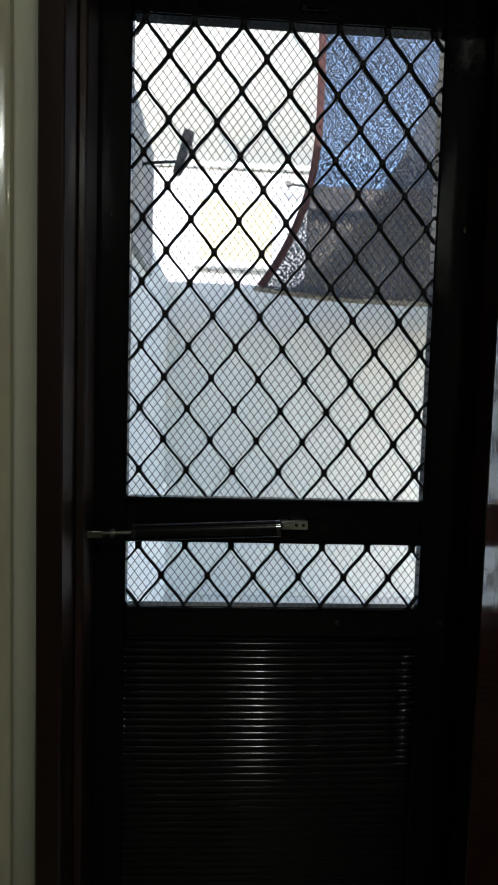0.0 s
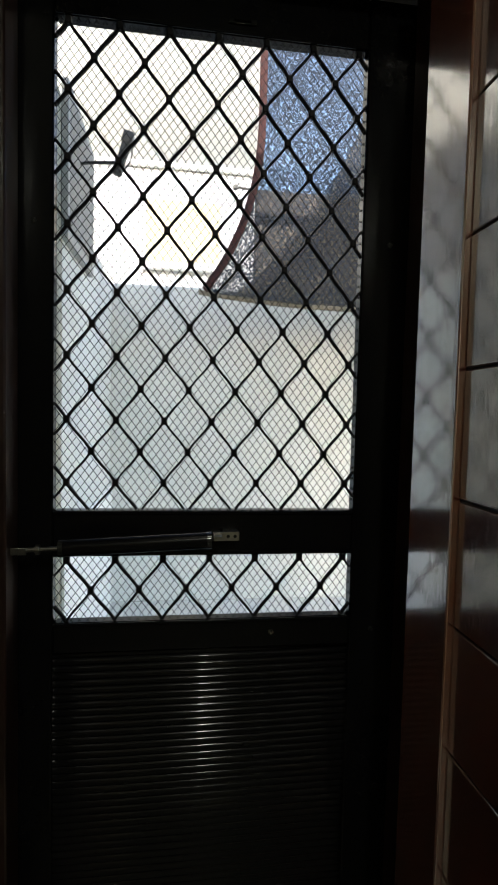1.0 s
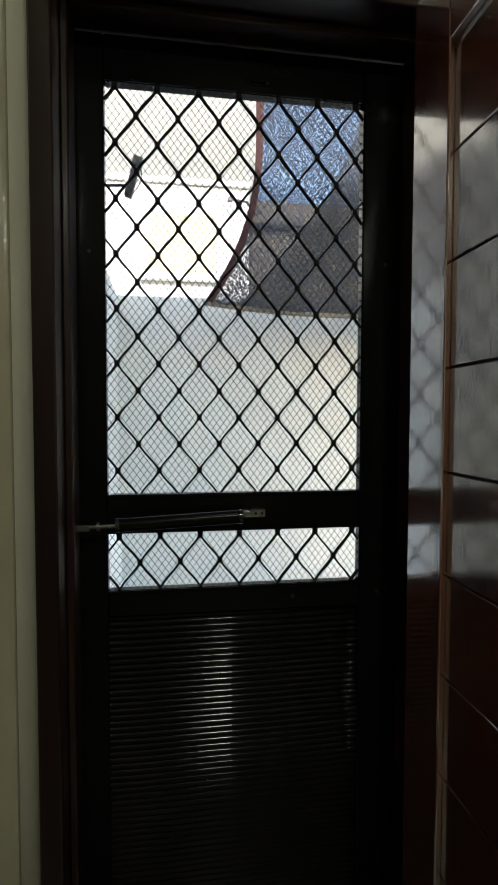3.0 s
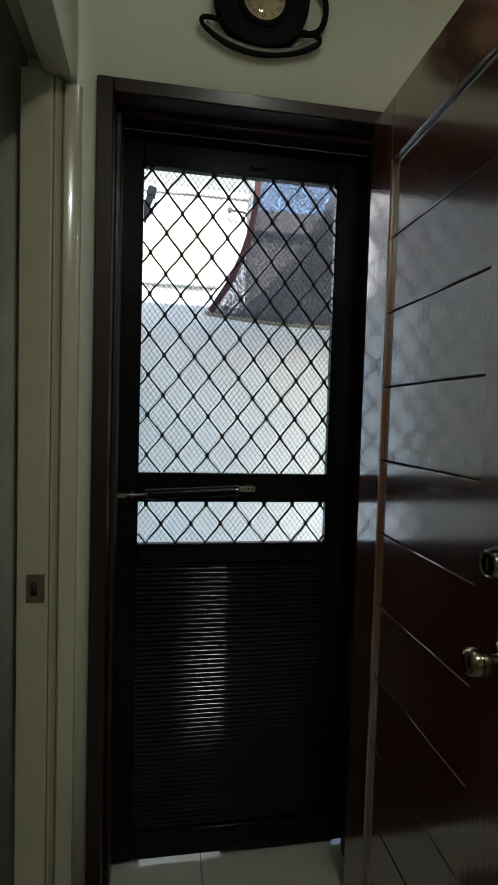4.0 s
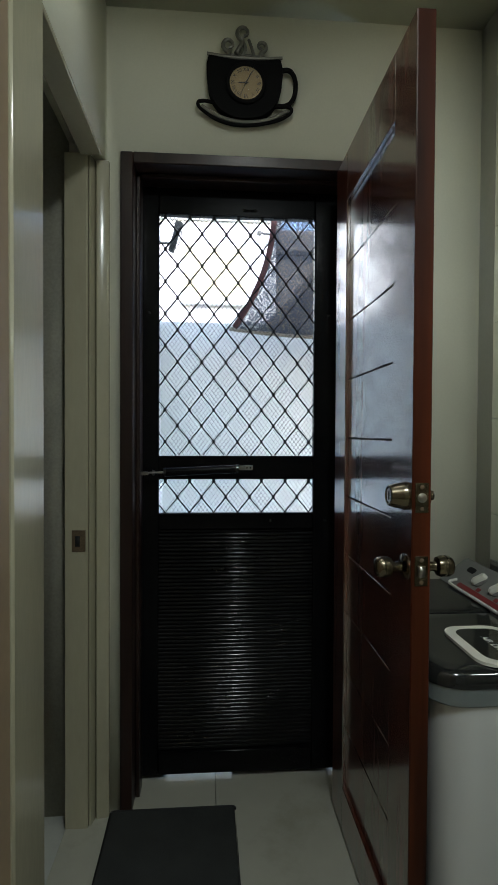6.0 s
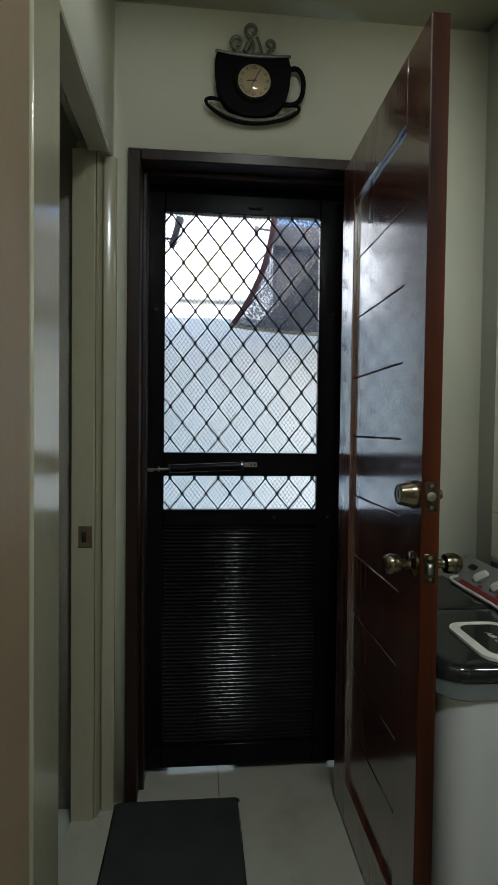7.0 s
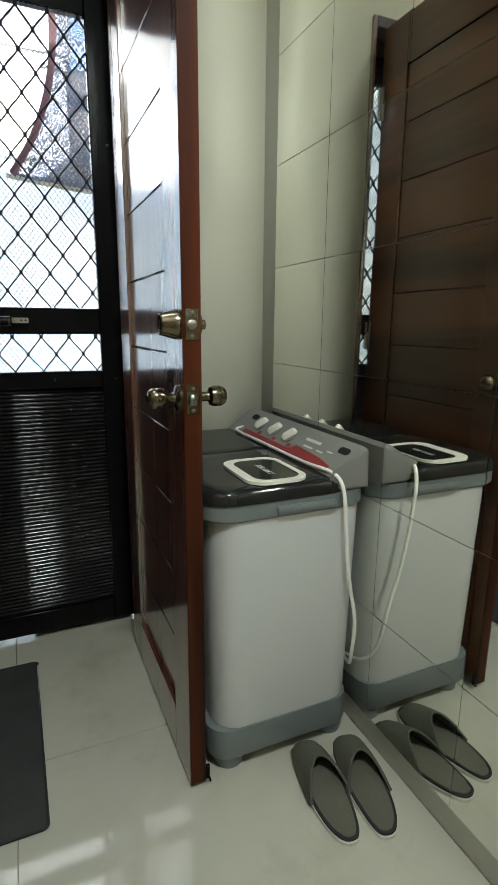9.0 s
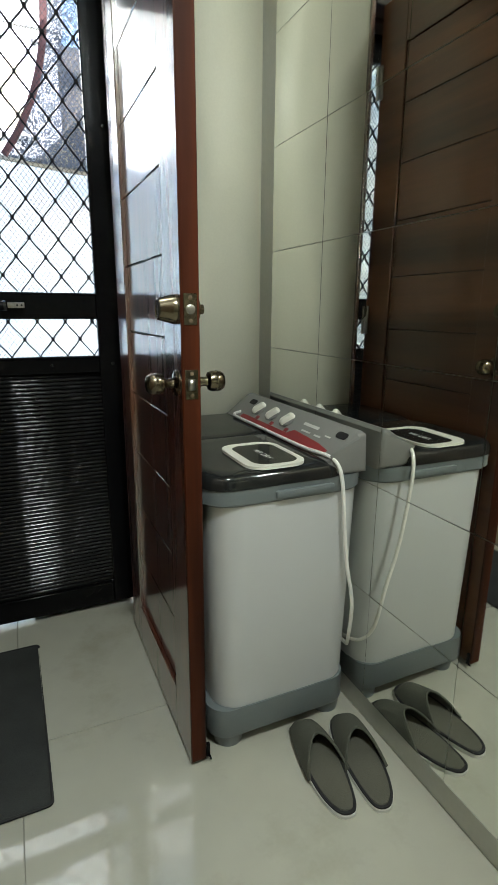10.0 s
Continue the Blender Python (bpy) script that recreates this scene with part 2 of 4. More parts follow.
# ---- builders ----
def mesh_from(bm, name, material, smooth=True):
    me = bpy.data.meshes.new(name)
    bmesh.ops.recalc_face_normals(bm, faces=bm.faces)
    bm.normal_update()
    for e in bm.edges:
        if len(e.link_faces) != 2 or e.calc_face_angle(0.0) > radians(38):
            e.smooth = False
    bm.to_mesh(me)
    bm.free()
    for m in (material if isinstance(material, (list, tuple)) else [material]):
        me.materials.append(m)
    if smooth:
        for p in me.polygons:
            p.use_smooth = True
    return me


def part(name, bm, material, parent, label="", smooth=True):
    ob = new(name, mesh_from(bm, name, material, smooth))
    ob.parent = parent
    if label:
        tagged(ob, label)
    return ob


def thing(name, label, category, group="", kind="", at=(0, 0, 0)):
    ob = new(name)
    ob.empty_display_size = 0.05
    ob.location = at
    return tagged(ob, label, category, group, kind)


def solid(name, bm, material, label, category, kind="", smooth=True):
    ob = new(name, mesh_from(bm, name, material, smooth))
    return tagged(ob, label, category, "", kind)


def box(x0, x1, y0, y1, z0, z1, bevel=0.0, seg=2, bm=None):
    b = bmesh.new()
    vs = [b.verts.new((x, y, z)) for x in (x0, x1) for y in (y0, y1) for z in (z0, z1)]
    for f in ((0, 1, 3, 2), (4, 6, 7, 5), (0, 4, 5, 1), (2, 3, 7, 6), (0, 2, 6, 4), (1, 5, 7, 3)):
        b.faces.new([vs[i] for i in f])
    if bevel:
        bmesh.ops.bevel(b, geom=b.edges[:], offset=bevel, segments=seg, profile=0.5, affect="EDGES")
    if bm is None:
        return b
    tmp = bpy.data.meshes.new("tmp")
    b.to_mesh(tmp)
    b.free()
    bm.from_mesh(tmp)
    bpy.data.meshes.remove(tmp)
    return bm


def boxes(rows, bevel=0.0, seg=1):
    bm = bmesh.new()
    for r in rows:
        box(*r, bevel=bevel, seg=seg, bm=bm)
    return bm


def lathe(profile, segs=24, axis="Z", at=(0, 0, 0), closed=True):
    """Turned body; profile rows are radius and height along the axis."""
    bm = bmesh.new()
    rings = []
    for r, h in profile:
        ring = []
        for k in range(segs):
            a = 2 * math.pi * k / segs
            c, s = r * math.cos(a), r * math.sin(a)
            p = {"Z": (c, s, h), "X": (h, c, s), "Y": (c, h, s)}[axis]
            ring.append(bm.verts.new(Vector(p) + Vector(at)))
        rings.append(ring)
    for a, b in zip(rings, rings[1:]):
        for k in range(segs):
            bm.faces.new((a[k], a[(k + 1) % segs], b[(k + 1) % segs], b[k]))
    if closed:
        bm.faces.new(rings[0][::-1])
        bm.faces.new(rings[-1])
    return bm


def sweep(points, radius, segs=8, flat=1.0, smooth_path=3):
    """Tube along a path; radius may vary along it."""
    pts = [Vector(p) for p in points]
    for _ in range(smooth_path):
        q = [pts[0]]
        for a, b in zip(pts, pts[1:]):
            q += [a.lerp(b, 0.25), a.lerp(b, 0.75)]
        pts = q + [pts[-1]]
    bm = bmesh.new()
    n = len(pts)
    up = Vector((0, 1, 0)) if abs((pts[-1] - pts[0]).normalized().y) < 0.8 else Vector((0, 0, 1))
    rings = []
    for i, p in enumerate(pts):
        d = (pts[min(i + 1, n - 1)] - pts[max(i - 1, 0)]).normalized()
        side = d.cross(up).normalized()
        over = side.cross(d).normalized()
        r = radius(i / (n - 1)) if callable(radius) else radius
        rings.append([bm.verts.new(p + side * r * math.cos(2 * math.pi * k / segs) + over * r * flat * math.sin(2 * math.pi * k / segs)) for k in range(segs)])
    for a, b in zip(rings, rings[1:]):
        for k in range(segs):
            bm.faces.new((a[k], a[(k + 1) % segs], b[(k + 1) % segs], b[k]))
    bm.faces.new(rings[0][::-1])
    bm.faces.new(rings[-1])
    return bm


def prism(outline, h0, h1, plane="XY", bevel=0.0, seg=2):
    """A plate with the given outline, extruded along the axis that the plane leaves."""
    bm = bmesh.new()
    def at(u, v, h):
        return {"XY": (u, v, h), "XZ": (u, h, v), "YZ": (h, u, v)}[plane]
    a = [bm.verts.new(at(u, v, h0)) for u, v in outline]
    b = [bm.verts.new(at(u, v, h1)) for u, v in outline]
    n = len(a)
    bm.faces.new(a[::-1])
    top = bm.faces.new(b)
    for k in range(n):
        bm.faces.new((a[k], a[(k + 1) % n], b[(k + 1) % n], b[k]))
    if bevel:
        bmesh.ops.bevel(bm, geom=list(top.edges), offset=bevel, segments=seg, profile=0.5, affect="EDGES")
    return bm


def round_rect(x0, x1, y0, y1, r, n=6):
    out = []
    for cx, cy, a0 in ((x1 - r, y1 - r, 0), (x0 + r, y1 - r, 90), (x0 + r, y0 + r, 180), (x1 - r, y0 + r, 270)):
        for k in range(n + 1):
            a = radians(a0 + 90 * k / n)
            out.append((cx + r * math.cos(a), cy + r * math.sin(a)))
    return out


def words(name, text, size, m, material, parent, depth=0.0006):
    cu = bpy.data.curves.new(name, "FONT")
    cu.body, cu.size, cu.extrude, cu.align_x, cu.align_y = text, size, depth, "CENTER", "CENTER"
    tmp = bpy.data.objects.new("tmp", cu)
    scene.collection.objects.link(tmp)
    me = bpy.data.meshes.new_from_object(tmp.evaluated_get(bpy.context.evaluated_depsgraph_get()))
    bpy.data.objects.remove(tmp)
    me.name = name
    me.materials.clear()
    me.materials.append(material)
    ob = new(name, me)
    ob.parent, ob.matrix_local = parent, m
    return ob


# ---- structure ----
XL, XR, CEIL, BACK = -0.04, 1.172, 2.535, -3.6
FR_L, FR_R, FR_T, FACE, NW = 0.004, 0.768, 2.087, -0.035, -0.023         # outer edges of the wooden door frame
solid("wall_north", prism([(-0.15, 0), (FR_L, 0), (FR_L, FR_T), (FR_R, FR_T), (FR_R, 0), (1.32, 0), (1.32, 3.4), (-0.15, 3.4)], NW, 0.16, "XZ"),
      M_WALL, "cream painted wall round the back door", "wall", "structure")
solid("wall_west", boxes([(-0.15, XL, -0.038, NW, 0, CEIL), (-0.105, XL, -0.67, -0.038, 2.05, CEIL), (-0.15, -0.105, -0.67, -0.038, 2.10, CEIL), (-0.15, XL, BACK, -0.825, 0, CEIL), (-0.15, XL, -0.825, -0.67, 2.05, CEIL)]),
      M_WALL, "cream painted wall with the bathroom doorway", "wall", "structure")
solid("wall_east", boxes([(XR, 1.32, BACK, NW, 0, CEIL)]), M_GREY, "grey painted wall behind the mirror tiles", "wall", "structure")
solid("wall_south", boxes([(-0.15, 1.32, BACK - 0.12, BACK, 0, CEIL)]), M_WALL, "cream painted wall at the far end of the room", "wall", "structure")
solid("ceiling", boxes([(-0.15, 1.32, BACK, NW, CEIL, CEIL + 0.1)]), M_CEIL, "plain off-white ceiling", "ceiling", "structure")
# out-of-view slab, added so its eave blocks the sun from the yard wall
solid("shading_roof", boxes([(-2.0, 3.0, BACK - 0.3, 0.25, 3.4, 3.55)]), M_CONC, "unseen roof slab added to shade the yard wall", "roof", "structure")
solid("wall_panel", boxes([(XL - 0.006, XL + 0.004, BACK, -0.83, 0, 2.2)], 0.002), M_TAN, "tan painted panel on the wall beside the doorway", "wall", "structure")

# bathroom doorway: far jamb with stop and casing steps, near jamb
far = thing("bathroom_door_frame", "cream painted wooden door frame with worn paint", "door frame", kind="structure")
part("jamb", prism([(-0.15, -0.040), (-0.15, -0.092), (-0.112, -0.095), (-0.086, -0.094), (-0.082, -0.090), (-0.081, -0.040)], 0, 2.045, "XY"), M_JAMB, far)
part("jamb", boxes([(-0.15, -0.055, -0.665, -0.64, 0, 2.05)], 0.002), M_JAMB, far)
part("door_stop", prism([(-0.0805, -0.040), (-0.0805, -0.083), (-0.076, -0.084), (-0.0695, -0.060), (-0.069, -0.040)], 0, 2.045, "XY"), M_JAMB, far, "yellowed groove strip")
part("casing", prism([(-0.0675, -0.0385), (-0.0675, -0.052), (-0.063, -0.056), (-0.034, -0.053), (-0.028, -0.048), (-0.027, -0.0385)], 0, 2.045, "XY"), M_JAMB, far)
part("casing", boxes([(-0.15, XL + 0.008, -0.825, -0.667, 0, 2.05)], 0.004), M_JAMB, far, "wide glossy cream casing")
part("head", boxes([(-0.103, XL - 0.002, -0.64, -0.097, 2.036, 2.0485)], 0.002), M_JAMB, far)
plate = part("strike_plate", boxes([(-0.128, -0.088, -0.0985, -0.0945, 0.850, 0.915)], 0.0008), M_RUST, far, "rusty steel strike plate")
# flat black plate drawn for the shade in the latch opening
part("latch_hole_shade", boxes([(-0.118, -0.104, -0.0993, -0.0984, 0.866, 0.898)]), M_DEEP, plate)

# bathroom behind the doorway
solid("bathroom_floor", boxes([(-1.5, -0.15, -1.2, 1.25, -0.06, -0.01)]), M_BATHTILE, "grey tiled bathroom floor", "floor", "structure")
solid("bathroom_ceiling", boxes([(-1.5, -0.15, -1.2, 1.25, 2.42, 2.5)]), M_CEIL, "bathroom ceiling", "ceiling", "structure")
bw = solid("bathroom_wall", boxes([(-1.6, -1.5, -1.2, 1.35, -0.06, 2.5), (-1.6, -0.15, -1.3, -1.2, -0.06, 2.5), (-1.5, -0.14, 1.26, 1.35, -0.06, 2.5), (-0.24, -0.151, NW, 1.26, -0.06, 2.5)]),
           M_GROUT, "grey tiled bathroom wall", "wall", "structure")

# wooden door frame, dark brown, with rebate
df = thing("door_frame", "dark brown stained wooden door frame", "door frame", kind="structure")
part("jamb", boxes([(FR_L, 0.043, FACE, 0.15, 0, FR_T)], 0.003), M_FRAME, df)
part("jamb", boxes([(0.753, FR_R, FACE, 0.15, 0, FR_T)], 0.003), M_LEAF, df, "red-brown varnished hinge jamb")
part("stop", boxes([(0.043, 0.058, 0.030, 0.096, 0, 2.045)], 0.003), M_FRAME, df)
part("stop", boxes([(0.727, 0.753, 0.036, 0.096, 0, 2.045)], 0.003), M_FRAME, df)
part("head", boxes([(0.043, 0.753, FACE, 0.15, 2.052, FR_T)], 0.003), M_FRAME, df)
part("head_stop", boxes([(0.058, 0.727, 0.030, 0.096, 2.036, 2.052)], 0.003), M_FRAME, df)


# ---- black security screen door ----
GX0, GX1 = 0.110, 0.648
G1, G2 = (1.131, 1.955), (0.932, 1.050)
SY0, SY1 = 0.111, 0.138
sd = thing("screen_door", "black aluminium screen door with diamond grille and ribbed lower panel", "screen door")
part("stile", boxes([(0.047, GX0, SY0, SY1, 0.019, 2.046)], 0.003), M_BLACK, sd)
part("stile", boxes([(GX1, 0.748, SY0, SY1, 0.019, 2.046)], 0.003), M_BLACK, sd)
part("top_rail", boxes([(GX0, GX1, SY0, SY1, G1[1], 2.046)], 0.003), M_BLACK, sd)
part("middle_rail", boxes([(GX0, GX1, SY0, SY1, G2[1], G1[0])], 0.003), M_BLACK, sd)
part("lower_rail", boxes([(GX0, GX1, SY0, SY1, 0.876, G2[0])], 0.003), M_BLACK, sd)
part("bottom_rail", boxes([(GX0, GX1, SY0, SY1, 0.019, 0.098)], 0.003), M_BLACK, sd)
for x0, x1 in ((0.368, 0.716), (0.048, 0.132)):
    part("sweep", boxes([(x0, x1, SY1 + 0.001, SY1 + 0.019, 0.002, 0.060)], 0.002), M_BLACK, sd, "black rubber sweep")
bm = bmesh.new()
ribs = 58
prof = []
for k in range(ribs):
    z0 = 0.098 + (0.876 - 0.098) * k / ribs
    dz = (0.876 - 0.098) / ribs
    for u, d in ((0.0, 0.0), (0.12, 0.0018), (0.25, 0.0034), (0.40, 0.0040), (0.60, 0.0036), (0.80, 0.0022)):
        prof.append((z0 + u * dz, SY0 + 0.012 - d))
prof.append((0.876, SY0 + 0.012))
JOINT = 0.367       # the panel is made of two sheets that meet here, the second set back and slightly turned
for x0, x1, turn in ((GX0, JOINT, -0.004), (JOINT, GX1, 0.030)):
    cols = [x0 + (x1 - x0) * i / 14 for i in range(15)]
    grid = [[bm.verts.new((x, y + turn * (x - JOINT) + 0.0013 * noise.noise((x * 6, z * 2.2, 0.4)), z)) for x in cols] for z, y in prof]
    for a, b in zip(grid, grid[1:]):
        for i in range(14):
            bm.faces.new((a[i], a[i + 1], b[i + 1], b[i]))
backv = [bm.verts.new(p) for p in ((GX0, SY1 - 0.004, 0.098), (GX1, SY1 - 0.004, 0.098), (GX1, SY1 - 0.004, 0.876), (GX0, SY1 - 0.004, 0.876))]
bm.faces.new(backv)
part("ribbed_panel", bm, M_RIB, sd, "black panel with fine horizontal ribs", smooth=True)

PX, PZ, PY = 0.0834, 0.1100, 0.118


def grille(z0, z1, nx, nz):
    """Crimped flat bars that meet at welded knots, clipped to the pane."""
    def pieces(p, q):
        out, k = [], 14
        pts = []
        for i in range(k + 1):
            t = i / k
            s = t - 0.030 * math.sin(2 * math.pi * t)
            pts.append((p[0] + (q[0] - p[0]) * s, p[1] + (q[1] - p[1]) * t))
        for a, b in zip(pts, pts[1:]):
            if all(GX0 - 0.001 <= c[0] <= GX1 + 0.001 and z0 - 0.001 <= c[1] <= z1 + 0.001 for c in (a, b)):
                out.append((a, b))
        return out
    bars, knots = bmesh.new(), []
    w = 0.0018
    for i in range(-9, 9):
        for j in range(-12, 12):
            for ox, oz in ((0, 0), (PX / 2, PZ / 2)):
                p = (nx + i * PX + ox, nz + j * PZ + oz)
                if GX0 - 0.002 < p[0] < GX1 + 0.002 and z0 + 0.003 < p[1] < z1 - 0.003:
                    knots.append(p)
                for sx in (-1, 1):
                    q = (p[0] + sx * PX / 2, p[1] + PZ / 2)
                    for a, b in pieces(p, q):
                        d = Vector((b[0] - a[0], 0, b[1] - a[1]))
                        nrm = Vector((-d.z, 0, d.x)).normalized() * w
                        vs = []
                        for e, sgn in ((a, 1), (b, 1), (b, -1), (a, -1)):
                            c = Vector((e[0], 0, e[1])) + nrm * sgn
                            vs.append([bars.verts.new((c.x, PY - 0.004, c.z)), bars.verts.new((c.x, PY + 0.004, c.z))])
                        for k in range(4):
                            bars.faces.new((vs[k][0], vs[(k + 1) % 4][0], vs[(k + 1) % 4][1], vs[k][1]))
                        bars.faces.new([v[0] for v in vs])
    return bars, knots


def mesh_wires(z0, z1, pitch=0.0145, slope=1.36, w=0.00060):
    """Fine diamond insect screen of straight wires behind the grille."""
    bm = bmesh.new()
    H = z1 - z0
    for sgn in (1, -1):
        run = H / slope
        k = -int(run / pitch) - 2
        while True:
            xs = GX0 + k * pitch
            k += 1
            if xs > GX1 + run + pitch:
                break
            if sgn == 1:
                ends = [(xs, z0), (xs + run, z1)]
            else:
                ends = [(xs, z0), (xs - run, z1)]
            (xa, za), (xb, zb) = ends
            t0, t1 = 0.0, 1.0
            dx = xb - xa
            for lim, side in ((GX0, 1), (GX1, -1)):
                t = (lim - xa) / dx
                if (dx > 0) == (side == 1):
                    t0 = max(t0, t)
                else:
                    t1 = min(t1, t)
            if t1 - t0 < 0.01:
                continue
            a = Vector((xa + dx * t0, PY + 0.0075, za + (zb - za) * t0))
            b = Vector((xa + dx * t1, PY + 0.0075, za + (zb - za) * t1))
            d = (b - a).normalized()
            nr = Vector((-d.z, 0, d.x)) * w
            hv = Vector((0, w, 0))
            ring = [[bm.verts.new(e + o) for o in (nr, hv, -nr, -hv)] for e in (a, b)]
            for i in range(4):
                bm.faces.new((ring[0][i], ring[0][(i + 1) % 4], ring[1][(i + 1) % 4], ring[1][i]))
    return bm


knot_me = mesh_from(box(-0.0053, 0.0053, -0.0055, 0.0055, -0.0067, 0.0067, 0.0018, 1), "knot", M_WIRE)
for z0, z1, nx, nz in ((G1[0], G1[1], 0.1310, 1.510), (G2[0], G2[1], 0.1740, 0.9875)):
    bars, knots = grille(z0, z1, nx, nz)
    g = part("grille", bars, M_WIRE, sd, "dark diamond security grille")
    for x, z in knots:
        o = new("knot", knot_me)
        o.parent, o.location = g, (x, PY, z)
    part("insect_mesh", mesh_wires(z0, z1), M_WIRE, sd, "fine dark diamond insect screen").data.update()

for x, z in ((0.498, 0.905), (0.690, 0.905), (0.700, 1.62), (0.078, 1.62)):
    part("rivet", lathe([(0.0055, SY0 + 0.001), (0.005, SY0 - 0.0012), (0.0, SY0 - 0.002)], 12, "Y", (x, 0, z), closed=False), M_LID, sd)
lt = part("top_latch", boxes([(0.395, 0.445, SY0 - 0.004, SY0 + 0.001, 1.972, 1.982)], 0.0015), M_LID, sd, "small black latch plate")
part("latch_bolt", boxes([(0.405, 0.435, SY0 - 0.008, SY0 - 0.003, 1.975, 1.981)], 0.001), M_BLACK, lt)
bead = [(GX0, GX1, SY0 - 0.0022, SY0 + 0.002, z - 0.003, z + 0.003) for z in (G1[0] - 0.004, G1[1] + 0.004, G2[0] - 0.004, G2[1] + 0.004)]
for r in bead:
    part("glazing_bead", boxes([r], 0.001), M_BLACK, sd)

# pneumatic closer across the middle rail
pc = thing("door_closer", "black pneumatic door closer with steel rod", "door closer")
def closer_at(u):
    return Vector((0.045 + 0.385 * u, 0.062, 1.074 + 0.018 * u))
part("tube", sweep([closer_at(0.24), closer_at(0.86)], 0.0145, 16, smooth_path=0), M_BLACK, pc, "black tube", smooth=True)
part("cap", sweep([closer_at(0.225), closer_at(0.245)], 0.0152, 16, smooth_path=0), M_LID, pc)
part("cap", sweep([closer_at(0.855), closer_at(0.875)], 0.0152, 16, smooth_path=0), M_LID, pc)
part("rod", sweep([closer_at(0.0), closer_at(0.24)], 0.004, 10, smooth_path=0), M_STEEL, pc, "bare steel rod", smooth=True)
part("washer", sweep([closer_at(0.13), closer_at(0.145)], 0.009, 14, smooth_path=0), M_STEEL, pc)
part("jamb_bracket", boxes([(0.040, 0.082, 0.054, 0.057, 1.069, 1.081), (0.040, 0.044, 0.052, 0.070, 1.064, 1.086)], 0.001), M_STEEL, pc, "bent steel bracket")
part("door_bracket", boxes([(0.385, 0.432, 0.078, 0.081, 1.084, 1.100), (0.385, 0.400, 0.060, 0.110, 1.088, 1.096), (0.405, 0.430, 0.081, 0.110, 1.085, 1.099)], 0.001), M_STEEL, pc, "perforated steel bracket")
for u in (0.412, 0.424):
    part("screw", lathe([(0.0, -0.0015), (0.003, -0.001), (0.003, 0.001)], 10, "Y", (u, 0.0775, 1.092)), M_DEEP, pc)


# ---- open wooden door leaf ----
leaf = thing("wooden_door", "open red-brown varnished wooden door with grooved panel", "door")
LX0, LX1, LY0, LY1, LT = 0.688, 0.727, -0.688, -0.040, 2.047
P0, P1, Q0, Q1 = -0.566, -0.165, 0.143, 1.900      # recessed panel
def leaf_frame():
    rows = [(LX0, LX1, LY0, P0, 0.010, LT), (LX0, LX1, P1, LY1, 0.010, LT), (LX0, LX1, P0, P1, 0.010, Q0), (LX0, LX1, P0, P1, Q1, LT)]
    return rows
bm = bmesh.new()
for k, r in enumerate(leaf_frame()):
    box(*r, bevel=0.0025 if k < 2 else 0.0015, seg=1, bm=bm)
for f in bm.faces:
    c = f.calc_center_median()
    f.material_index = 1 if c.y < LY0 + 0.004 else (2 if c.x > LX1 - 0.003 else 0)
part("frame", bm, [M_LEAF, M_EDGE, M_BACK], leaf)
part("floor_catch", boxes([(LX1, LX1 + 0.010, LY0 + 0.002, LY0 + 0.010, 0.012, 0.050), (LX1 + 0.006, LX1 + 0.010, LY0 - 0.010, LY0 + 0.010, 0.012, 0.018)], 0.0015), M_BLACK, leaf, "small black catch at the foot")
boards = 10
for k in range(boards):
    z0 = Q0 + (Q1 - Q0) * k / boards
    z1 = Q0 + (Q1 - Q0) * (k + 1) / boards
    b = part("board", box(LX0 + 0.011, LX1 - 0.006, P0 + 0.0005, P1 - 0.0005, z0 + 0.0012, z1 - 0.0012, 0.0020, 1), [M_LEAF, M_BACK], leaf)
    for f in b.data.polygons:
        f.material_index = 1 if f.center.x > LX1 - 0.010 else 0
# black core puts shade between the boards
part("groove_shade_core", boxes([(LX0 + 0.015, LX1 - 0.010, P0, P1, Q0, Q1)]), M_DEEP, leaf)
for z in (0.25, 1.05, 1.82):
    h = part("hinge", lathe([(0.006, z - 0.05), (0.006, z + 0.05)], 12, "Z", (LX1 + 0.010, -0.042, 0)), M_STEEL, leaf, "dull steel butt hinge", smooth=True)
    part("hinge_leaf", boxes([(LX1 + 0.001, LX1 + 0.008, -0.060, -0.046, z - 0.05, z + 0.05)]), M_STEEL, h)

def knob_profile(sign, x0):
    pr = [(0.0325, 0.0), (0.0325, 0.003), (0.026, 0.007), (0.013, 0.010), (0.0115, 0.026), (0.013, 0.030), (0.023, 0.035), (0.0262, 0.044),
          (0.0262, 0.052), (0.0245, 0.0525), (0.0245, 0.0555), (0.0262, 0.056), (0.0252, 0.064), (0.020, 0.072), (0.010, 0.0755), (0.0, 0.076)]
    return [(r * 0.84, x0 + sign * h * 0.86) for r, h in pr]
for sign, x0 in ((-1, LX0), (1, LX1)):
    part("door_knob", lathe(knob_profile(sign, x0), 28, "X", (0, -0.650, 0.937), closed=False), M_BRASS, leaf, "antique brass round knob", smooth=True)
db = part("deadbolt", lathe([(0.031, LX0), (0.031, LX0 - 0.004), (0.028, LX0 - 0.012), (0.022, LX0 - 0.034), (0.019, LX0 - 0.036), (0.017, LX0 - 0.034), (0.0, LX0 - 0.034)], 10, "X", (0, -0.648, 1.084), closed=False), M_BRASS, leaf, "faceted antique brass deadbolt cylinder")
# flat black slit painted for the shade in the key slot
part("keyway_shade", boxes([(LX0 - 0.0348, LX0 - 0.0338, -0.650, -0.646, 1.076, 1.092)]), M_DEEP, db)
